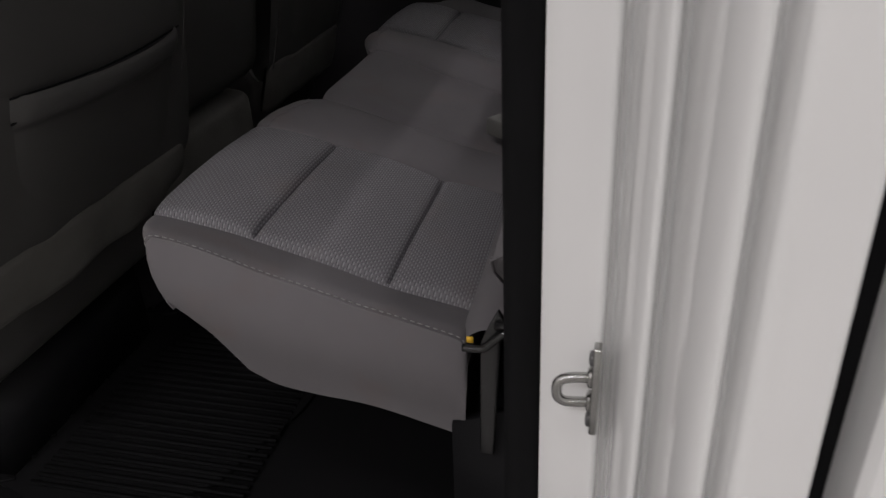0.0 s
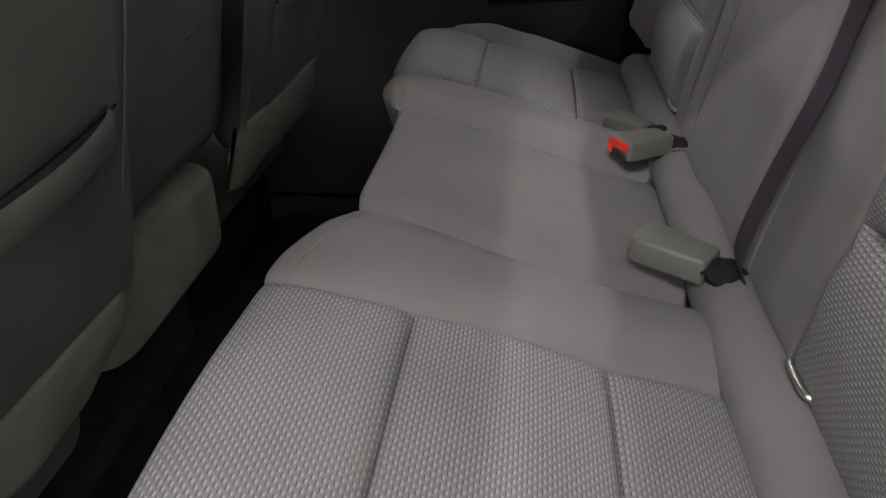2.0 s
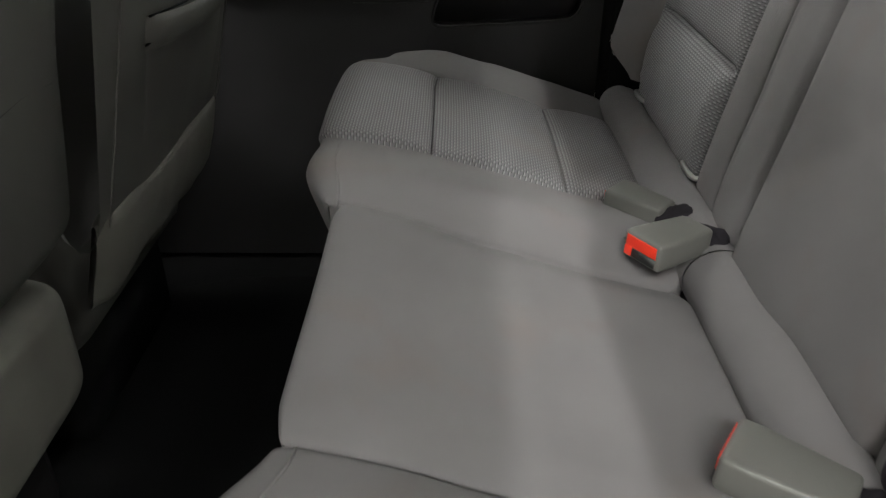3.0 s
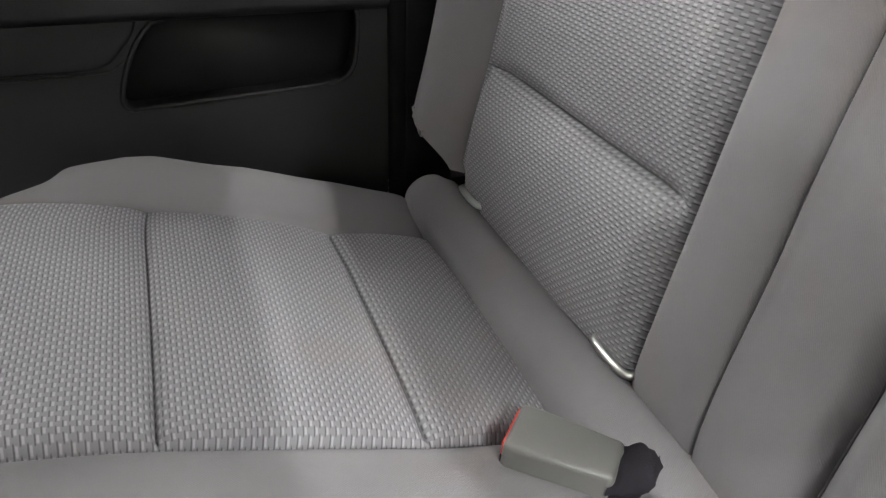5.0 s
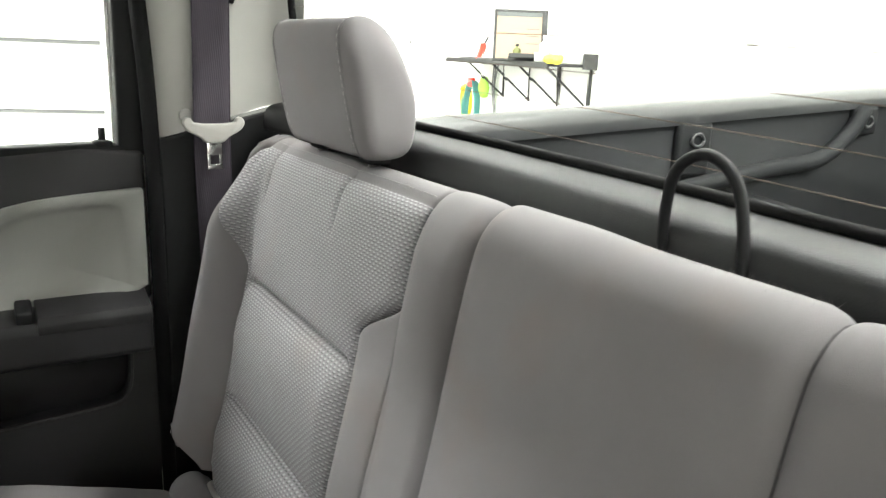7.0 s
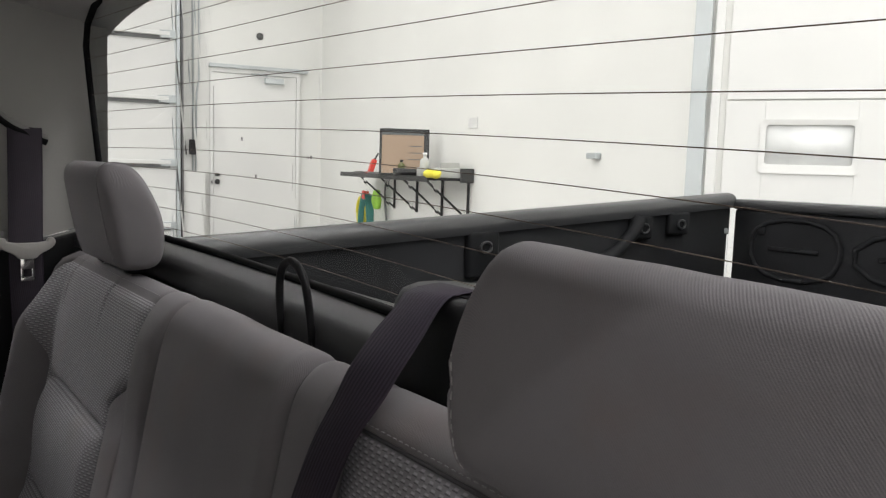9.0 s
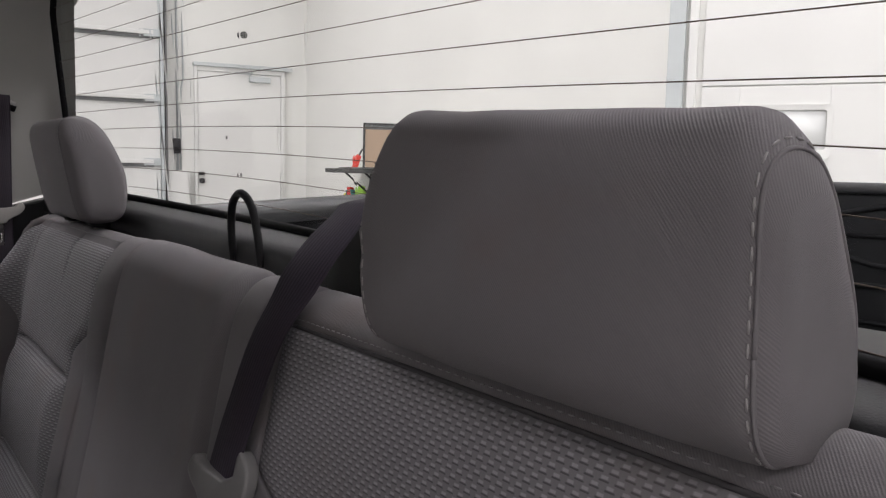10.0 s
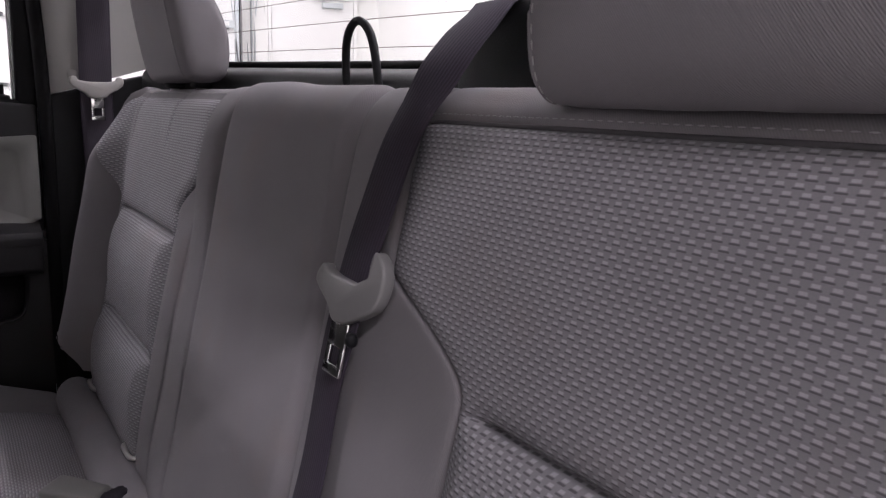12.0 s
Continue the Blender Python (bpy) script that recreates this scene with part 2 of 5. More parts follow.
def spline(points, n):
    """Points along a Catmull-Rom curve, evenly spaced by length."""
    pts = [np.array(p, float) for p in points]
    pts = [2 * pts[0] - pts[1], *pts, 2 * pts[-1] - pts[-2]]
    dense = []
    for i in range(1, len(pts) - 2):
        p0, p1, p2, p3 = pts[i - 1:i + 3]
        for k in range(24):
            t = k / 24
            dense.append(0.5 * (2 * p1 + (p2 - p0) * t + (2 * p0 - 5 * p1 + 4 * p2 - p3) * t * t + (3 * p1 - p0 - 3 * p2 + p3) * t ** 3))
    dense.append(pts[-2])
    dense = np.array(dense)
    length = np.r_[0, np.cumsum(np.linalg.norm(np.diff(dense, axis=0), axis=1))]
    at = np.linspace(0, length[-1], n)
    return np.stack([np.interp(at, length, dense[:, k]) for k in range(dense.shape[1])], 1), at


def sheet(rows, uvs=None, close_u=False):
    """A bmesh of quads through a grid of points rows[i][j], with UVs in metres."""
    bm = bmesh.new()
    layer = bm.loops.layers.uv.new("UVMap")
    grid = [[bm.verts.new(p) for p in r] for r in rows]
    n = len(rows)
    for i in range(n - (0 if close_u else 1)):
        i2 = (i + 1) % n
        for j in range(len(rows[0]) - 1):
            f = bm.faces.new((grid[i][j], grid[i][j + 1], grid[i2][j + 1], grid[i2][j]))
            if uvs is not None:
                for lp, (a, b) in zip(f.loops, ((i, j), (i, j + 1), (i2, j + 1), (i2, j))):
                    lp[layer].uv = uvs[a][b]
    return bm


def block(x0, x1, y0, y1, z0, z1, bevel=0.0, seg=2):
    bm = bmesh.new()
    bm.loops.layers.uv.new("UVMap")
    bmesh.ops.create_cube(bm, size=1.0)
    for v in bm.verts:
        v.co = Vector((x0 + (v.co.x + 0.5) * (x1 - x0), y0 + (v.co.y + 0.5) * (y1 - y0), z0 + (v.co.z + 0.5) * (z1 - z0)))
    if bevel > 0:
        bmesh.ops.bevel(bm, geom=bm.edges[:], offset=bevel, segments=seg, affect="EDGES", profile=0.5)
    return bm


def moved(bm, m):
    bmesh.ops.transform(bm, matrix=m, verts=bm.verts)
    return bm


def joined(*bms):
    out = bms[0]
    for b in bms[1:]:
        me = bpy.data.meshes.new("tmp")
        b.to_mesh(me)
        b.free()
        out.from_mesh(me)
        bpy.data.meshes.remove(me)
    return out


def prism(outline, axis, a, b, bevel=0.0, seg=2):
    """A flat outline of (u, v) pairs pushed along an axis from a to b. Axis x: (y, z); y: (x, z); z: (x, y)."""
    bm = bmesh.new()
    bm.loops.layers.uv.new("UVMap")

    def at(u, v, w):
        return {"x": (w, u, v), "y": (u, w, v), "z": (u, v, w)}[axis]
    lo = [bm.verts.new(at(u, v, a)) for u, v in outline]
    hi = [bm.verts.new(at(u, v, b)) for u, v in outline]
    bm.faces.new(lo)
    bm.faces.new(hi[::-1])
    n = len(lo)
    for i in range(n):
        bm.faces.new((lo[i], hi[i], hi[(i + 1) % n], lo[(i + 1) % n]))
    bmesh.ops.recalc_face_normals(bm, faces=bm.faces)
    if bevel > 0:
        bmesh.ops.bevel(bm, geom=bm.edges[:], offset=bevel, segments=seg, affect="EDGES", profile=0.5)
    return bm


def tube(points, radius, sides=10, closed=False):
    bm = bmesh.new()
    bm.loops.layers.uv.new("UVMap")
    pts = [Vector(p) for p in points]
    rings = []
    side = None
    for i, p in enumerate(pts):
        t = (pts[min(i + 1, len(pts) - 1)] - pts[max(i - 1, 0)]).normalized()
        if side is None:
            side = t.orthogonal().normalized()
        side = (side - t * side.dot(t)).normalized()
        up = t.cross(side)
        rings.append([bm.verts.new(p + radius * (math.cos(a) * side + math.sin(a) * up)) for a in (2 * math.pi * k / sides for k in range(sides))])
    for a, b in zip(rings, rings[1:]):
        for k in range(sides):
            bm.faces.new((a[k], a[(k + 1) % sides], b[(k + 1) % sides], b[k]))
    bm.faces.new(rings[0][::-1])
    bm.faces.new(rings[-1])
    return bm


def ribbon(points, width_dir, width, thick=0.0014):
    """A strap of that width along points; width_dir: one direction, or one per point."""
    rows, uvs = [], []
    length = 0.0
    for i, p in enumerate(points):
        p = Vector(p)
        a, b = Vector(points[max(i - 1, 0)]), Vector(points[min(i + 1, len(points) - 1)])
        t = (b - a).normalized()
        w = Vector(width_dir[i] if isinstance(width_dir[0], (tuple, list, Vector)) else width_dir)
        w = (w - t * w.dot(t)).normalized()
        n = t.cross(w)
        if i:
            length += (p - Vector(points[i - 1])).length
        h = width / 2
        loop = [(-h, 0), (-h + 0.001, thick / 2), (-h * 0.5, thick / 2), (0, thick / 2), (h * 0.5, thick / 2), (h - 0.001, thick / 2), (h, 0), (h - 0.001, -thick / 2), (0, -thick / 2), (-h + 0.001, -thick / 2), (-h, 0)]
        rows.append([p + w * u + n * v for u, v in loop])
        uvs.append([(u, length) for u, v in loop])
    return sheet(rows, uvs)


def superbox(cx, cy, cz, hx, hy, hz, power=4.0, nu=48, nv=24):
    """A closed rounded box."""
    rows = []

    def se(v, p):
        return math.copysign(abs(v) ** (2 / p), v)
    for i in range(nv + 1):
        b = -math.pi / 2 + math.pi * i / nv
        row = []
        for j in range(nu + 1):
            a = 2 * math.pi * j / nu
            row.append((cx + hx * se(math.cos(b), power) * se(math.cos(a), power), cy + hy * se(math.cos(b), power) * se(math.sin(a), power), cz + hz * se(math.sin(b), power)))
        rows.append(row)
    uvs = [[(2 * hy * j / nu * 2, 2 * hz * i / nv) for j in range(nu + 1)] for i in range(nv + 1)]
    bm = sheet(rows, uvs)
    bmesh.ops.remove_doubles(bm, verts=bm.verts, dist=1e-6)
    return bm


def cuts(breaks, step):
    """Values from the first to the last break that hold every break, about a step apart; and the index of each break."""
    out, idx = [breaks[0]], [0]
    for a, b in zip(breaks, breaks[1:]):
        out += spread(a, b, step)[1:]
        idx.append(len(out) - 1)
    return out, idx


def spread(a, b, step):
    """Values from a to b, about a step apart and closer beside both ends, where the seams lie."""
    s = 1 if b > a else -1
    near = [0.0008, 0.0020, 0.0038]
    n = max(2, round((abs(b - a) - 0.012) / step))
    lo, hi = a + s * 0.006, b - s * 0.006
    return [a, *[a + s * d for d in near], *[lo + (hi - lo) * k / n for k in range(n + 1)], *[b - s * d for d in reversed(near)], b]



def chaikin(pts, rounds=3, closed=True):
    """Rounds off the corners of an outline."""
    pts = [np.array(p, float) for p in pts]
    for _ in range(rounds):
        out = []
        n = len(pts)
        for i in range(n if closed else n - 1):
            a, b = pts[i], pts[(i + 1) % n]
            out += [a * 0.75 + b * 0.25, a * 0.25 + b * 0.75]
        pts = out if closed else [pts[0], *out, pts[-1]]
    return [tuple(p) for p in pts]


def rounded(a, b, c, d, r, n=6):
    """A rectangle from (a, c) to (b, d) with round corners."""
    out = []
    for u, v, start in ((b - r, d - r, 0), (a + r, d - r, 90), (a + r, c + r, 180), (b - r, c + r, 270)):
        out += [(u + r * math.cos(radians(start + 90 * k / n)), v + r * math.sin(radians(start + 90 * k / n))) for k in range(n + 1)]
    return out


def stitches(points, length=0.0045, gap=0.003, radius=0.0008):
    """A row of short threads along a line of points."""
    pts = np.array(points, float)
    d = np.r_[0, np.cumsum(np.linalg.norm(np.diff(pts, axis=0), axis=1))]
    bm = bmesh.new()
    bm.loops.layers.uv.new("UVMap")
    s = 0.0
    while s + length < d[-1]:
        a, b = (Vector([float(np.interp(q, d, pts[:, k])) for k in range(3)]) for q in (s, s + length))
        t = (b - a).normalized()
        u = t.orthogonal().normalized() * radius
        v = t.cross(u)
        ring = [u, v, -u, -v]
        lo = [bm.verts.new(a + r * 0.6) for r in ring]
        mid = [bm.verts.new((a + b) / 2 + r) for r in ring]
        hi = [bm.verts.new(b + r * 0.6) for r in ring]
        for p, q in ((lo, mid), (mid, hi)):
            for k in range(4):
                bm.faces.new((p[k], p[(k + 1) % 4], q[(k + 1) % 4], q[k]))
        bm.faces.new(lo[::-1])
        bm.faces.new(hi)
        s += length + gap
    return bm


def basis(origin, ax, ay, az):
    """The pose whose own x, y and z lie along three directions."""
    m = Matrix((Vector(ax).normalized(), Vector(ay).normalized(), Vector(az).normalized())).transposed().to_4x4()
    m.translation = origin
    return m

# ---- room ----


def room_part(name, bm, material, parent=None, label="", smooth=False):
    return mesh_object(name, moved(bm, ROOM), material, parent, label, smooth)


def structure(name, bm, material, label, category, room=True, smooth=False):
    ob = room_part(name, bm, material, smooth=smooth) if room else mesh_object(name, bm, material, smooth=smooth)
    return tagged(ob, label, category, kind="structure")


structure("floor", block(-9.2, 6.0, -9.2, 9.2, -0.04, 0.161), CONCRETE, "grey sealed concrete workshop floor", "floor")
structure("ceiling", block(-9.2, 6.0, -9.2, 9.2, 5.0, 5.2), WALL_WHITE, "white painted workshop ceiling", "ceiling")
structure("wall_side", block(-9.2, 2.5, 9.0, 9.2, 0.161, 5.0), WALL_WHITE, "white metal panel wall of the workshop", "wall")
structure("wall_shelf", block(2.3, 2.5, 2.62, 9.0, 0.161, 5.0), WALL_WHITE, "white wall behind the black wall shelf", "wall")
cx, cy = 0.661, -0.751
structure("wall_corner", prism([(2.3, 2.62), (2.3 + 4 * cx, 2.62 + 4 * cy), (2.5 + 4 * cx, 2.72 + 4 * cy), (2.5, 2.72)], "z", 0.161, 5.0), WALL_WHITE, "white sectional door wall behind the truck", "wall")
structure("wall_rear", block(4.95, 5.15, -9.2, -0.35, 0.161, 5.0), WALL_WHITE, "white workshop wall behind the truck", "wall")
structure("wall_far", block(-9.2, 5.15, -9.2, -9.0, 0.161, 5.0), WALL_WHITE, "white workshop wall beside the truck", "wall")
structure("wall_front", block(-9.2, -9.0, -9.0, 9.0, 0.161, 5.0), WALL_WHITE, "white workshop wall before the truck", "wall")

# ---- rear bench ----
SPLIT = 0.143
EDGE = 0.632
CUSHION = [(-0.376, 0.988), (-0.384, 1.012), (-0.391, 1.034), (-0.391, 1.045), (-0.378, 1.049), (-0.330, 1.040), (-0.275, 1.028), (-0.200, 1.007), (-0.130, 0.985), (-0.080, 0.973), (-0.046, 0.965), (-0.036, 0.958), (-0.033, 0.940)]
UNDER = [(-0.376, 0.988), (-0.371, 0.965), (-0.358, 0.940), (-0.338, 0.920), (-0.312, 0.906), (-0.200, 0.890), (-0.130, 0.882), (-0.049, 0.860), (-0.040, 0.858)]


def bolster_height(ay):
    if ay > 0.555:
        t = (ay - 0.555) / (EDGE - 0.555)
        return 0.021 * (0.6 * t + 0.4 * smoothstep(0, 0.8, t)) - 0.005 * max(0.0, (t - 0.75) / 0.25) ** 2
    if ay > 0.285:
        return 0.006 * hump((ay - 0.285) / 0.27, 0.6)
    if ay > 0.146:
        t = (0.285 - ay) / (0.285 - 0.146)
        return 0.015 * hump(t * 0.85, 0.8) - 0.016 * smoothstep(0.6, 1.0, t)
    return -0.004 - 0.008 * smoothstep(0.11, 0.146, ay)


def front_shift(y):
    """How far the front edge lies back: at the centre place and round the outer corners."""
    ay = abs(y)
    d = 0.037 * (1 - smoothstep(0.15, 0.285, ay)) if y < SPLIT + 0.001 else 0.012 * (1 - smoothstep(0.145, 0.22, ay)) + 0.009 * (1 - smoothstep(0.26, 0.30, ay))
    if ay > 0.50:
        d += 0.050 * ((ay - 0.50) / (EDGE - 0.50)) ** 2.2
    return d


def edge_rise(x, y):
    """How far the outer edge of a cushion stands over its middle, from front to rear."""
    at = (-0.39, -0.36, -0.33, -0.29, -0.25, -0.19, -0.11, -0.04)
    return float(np.interp(x, at, (-0.014, -0.006, 0.002, 0.0085, 0.012, 0.016, 0.015, 0.008) if y > 0 else (0.012, 0.012, 0.012, 0.012, 0.014, 0.017, 0.018, 0.015)))


def groove(v, at, depth, width):
    """A sewn seam: the padding falls away to a sharp line."""
    return -depth * math.exp(-abs(v - at) / width)


def seam_rows(points, n, axis, seams, after):
    """A profile of n rows, with more rows beside each seam, which lies at a value along one axis."""
    fine, run = spline(points, 6000)
    at = list(np.linspace(0, run[-1], n))
    start = int(6000 * after / n)
    for s in seams:
        k = start + int(np.argmin(np.abs(fine[start:start + (6000 - start) * 2 // 3 if axis else 6000, axis] - s)))
        at = [q for q in at if abs(q - run[k]) > 0.005]
        at += [run[k] + d for d in (-0.0045, -0.0024, -0.0009, 0.0, 0.0009, 0.0024, 0.0045)]
    at = np.array(sorted(at))
    return np.stack([np.interp(at, run, fine[:, k]) for k in range(2)], 1), at


def tip_shift(x, y, z):
    """The front face slopes back below the tip by the doorway."""
    return 0.022 * smoothstep(0.50, 0.632, -y) * smoothstep(1.000, 0.945, z) * smoothstep(-0.22, -0.33, x)


def cushion_point(x, z, nx, nz, y):
    ay = abs(y)
    lip = smoothstep(-0.24, -0.36, x)
    h, rise = bolster_height(ay) * (1 - 0.45 * lip), 0.0
    if ay > 0.555:
        h, rise = 0.0, bolster_height(ay) / 0.016 * edge_rise(x, y) * smoothstep(0.985, 1.045, z + 0.25 * max(0.0, x + 0.37))
    for line in (0.285, 0.555, 0.146):
        h += groove(ay, line, 0.0060, 0.0028)
    if 0.285 < ay < 0.555:
        fade = smoothstep(0.285, 0.295, ay) * smoothstep(0.555, 0.545, ay)
        for line in (-0.275, -0.130):
            h += fade * groove(x, line, 0.0075, 0.0032)
        for a, b in ((-0.385, -0.275), (-0.275, -0.130), (-0.130, -0.040)):
            if a < x < b:
                h += fade * 0.005 * hump((x - a) / (b - a), 0.7)
    h += 0.0015 * noise.noise((x * 9, y * 9, 3.1))
    return (x + nx * h + front_shift(y) * smoothstep(-0.2, -0.37, x) + tip_shift(x, y, z), y, z + nz * h + rise)


def build_cushion(name, y0, y1, breaks, regions, label):
    """regions: per y interval, a list of (from x, to x, part name, material)."""
    base = thing(name, label, "seat cushion", "rear bench")
    prof, length = seam_rows(CUSHION, 160, 0, (-0.275, -0.130), 40)
    tang = np.gradient(prof, length, axis=0)
    tang /= np.linalg.norm(tang, axis=1)[:, None]
    last = len(prof) - 1
    ys, yi = cuts(breaks, 0.0042)
    xs_at = lambda x: 0 if x is None else int(np.argmin(np.abs(prof[40:, 0] - x)) + 40)

    def point(i, y):
        return cushion_point(prof[i, 0], prof[i, 1], -tang[i, 1], tang[i, 0], y)
    for k, stripes in enumerate(regions):
        cols = ys[yi[k]:yi[k + 1] + 1]
        for xa, xb, pname, material in stripes:
            ia, ib = xs_at(xa), xs_at(xb)
            idx = list(range(ia, ib + 1))
            rows = [[point(i, y) for y in cols] for i in idx]
            uvs = [[(y, length[i]) for y in cols] for i in idx]
            part(pname, sheet(rows, uvs), material, base)
    for y, out in ((y0, -1), (y1, 1)):
        if y < -0.5:
            line = [Vector(point(i, y - out * 0.004)) + Vector((0, out * 0.0005, 0.0012)) for i in range(16, last - 1, 2)]
            part("stitching", stitches(line), THREAD, base)
            part("piping", tube([point(i, y - out * 0.001) for i in range(24, last - 1, 3)], 0.0012, 6), CLOTH, base)
    # welt where the top meets the front band
    for a, b in ((yi[k], yi[k + 1]) for k, st in enumerate(regions) if len(st) == 1 and 0.2 < abs(breaks[k] + breaks[k + 1]) < 1.0):
        row = int(np.argmin(np.abs(prof[25:60, 0] + 0.374))) + 25
        part("front_welt", tube([point(row, y) for y in ys[a:b + 1:3]], 0.0013, 6), CLOTH, base)
    # sides, underside and rear
    under, _ = spline(UNDER, 40)
    for y, out in ((y0, -1), (y1, 1)):
        idx = list(range(0, last, 2)) + [last]
        top = [point(i, y) for i in idx]
        low = []
        for i in idx:
            x, z = under[min(39, int(39 * length[i] / length[-1]))]
            low.append((x + front_shift(y) * smoothstep(-0.2, -0.37, x) + tip_shift(x, y, z), z))
        rows = []
        for k in range(9):
            t = k / 8
            puff = 0.009 * math.sin(math.pi * min(1, t * 1.2)) if abs(y) > 0.5 else 0.0
            rows.append([(p[0] + (q[0] - p[0]) * t * t, y + out * (puff - 0.008 * t * t), p[2] + (q[1] - p[2]) * t) for p, q in zip(top, low)])
        uvs = [[(r[0], r[2]) for r in row] for row in rows]
        part("side_panel", sheet(rows, uvs), CLOTH, base)
    cols = ys[::8] + ([ys[-1]] if (len(ys) - 1) % 8 else [])
    rows = [[(p[0] + front_shift(y) * smoothstep(-0.2, -0.37, p[0]) + tip_shift(p[0], y, p[1]) + 0.004, y * 0.976, p[1] + 0.003) for y in cols] for p in under]
    rows += [[(-0.034, y, 0.940) for y in cols]]
    part("underside", sheet(rows), BLACK_PLASTIC, base)
    # rear roll
    roll, rl = spline([(-0.040, 0.952), (-0.043, 0.970), (-0.036, 0.986), (-0.020, 0.996), (-0.002, 0.996), (0.010, 0.986), (0.012, 0.955)], 26)
    ends = [y0 + (0.004 if y0 < -0.5 else 0.0), y1 - (0.004 if y1 > 0.5 else 0.0)]
    n = max(8, round((y1 - y0) / 0.012))
    rcols = [ends[0] + (ends[1] - ends[0]) * k / n for k in range(n + 1)]
    rows = []
    for (x, z) in roll:
        row = []
        for y in rcols:
            d = min(y - ends[0], ends[1] - y)
            q = 1 - 0.5 * (1 - smoothstep(0, 0.028, d)) * (1 if abs(y) > 0.5 else 0)
            wave = 0.0025 * noise.noise((y * 14, 1.7, 0))
            row.append((-0.018 + (x + 0.018) * (0.6 + 0.4 * q), y, 0.955 + (z - 0.955 + wave) * (0.72 + 0.28 * q)))
        rows.append(row)
    part("rear_roll", sheet(rows, [[(y, rl[i]) for y in rcols] for i in range(len(roll))]), CLOTH, base)
    return base


INS = [(None, -0.275, "front_insert", INSERT), (-0.275, -0.130, "middle_insert", INSERT), (-0.130, -0.033, "rear_insert", INSERT)]
build_cushion("wide_seat_cushion", -EDGE, SPLIT, [-EDGE, -0.555, -0.285, -0.146, SPLIT],
              [[(None, -0.033, "outer_bolster", CLOTH)], INS, [(None, -0.033, "inner_bolster", CLOTH)], [(None, -0.033, "centre_panel", CLOTH)]],
              "grey cloth rear seat cushion with woven inserts and plain centre place")
build_cushion("narrow_seat_cushion", SPLIT + 0.002, EDGE, [SPLIT + 0.002, 0.285, 0.555, EDGE],
              [[(None, -0.033, "inner_bolster", CLOTH)], INS, [(None, -0.033, "outer_bolster", CLOTH)]],
              "grey cloth rear seat cushion with woven inserts beside the closed door")

BACK = [(0.016, 0.960), (0.004, 0.985), (0.004, 1.010), (0.014, 1.060), (0.026, 1.112), (0.041, 1.185), (0.056, 1.253), (0.072, 1.335), (0.083, 1.385), (0.092, 1.405), (0.106, 1.4165), (0.122, 1.417), (0.135, 1.404), (0.141, 1.378), (0.141, 1.250), (0.141, 0.960)]


def back_edge(z):
    return EDGE - 0.045 * smoothstep(1.080, 1.0, z) - 0.030 * smoothstep(1.36, 1.42, z) ** 2


def inner_line(z, sign):
    if sign < 0:
        return max(0.187, 0.276 - 0.115 * smoothstep(1.258, 1.330, z))
    return 0.290 - 0.0672 * smoothstep(1.282, 1.334, z)


def outer_line(z):
    return min(0.586 + 0.034 * smoothstep(1.262, 1.345, z), back_edge(z) - 0.008)


CUT = {-1: 0.103, 1: 0.150}  # where the centre panel meets each side
JOIN = {-1: 0.150, 1: 0.222}  # where each side's plain inner panel ends
CAP = {-1: 1.3985, 1: 1.408}  # the stitched seam above each insert


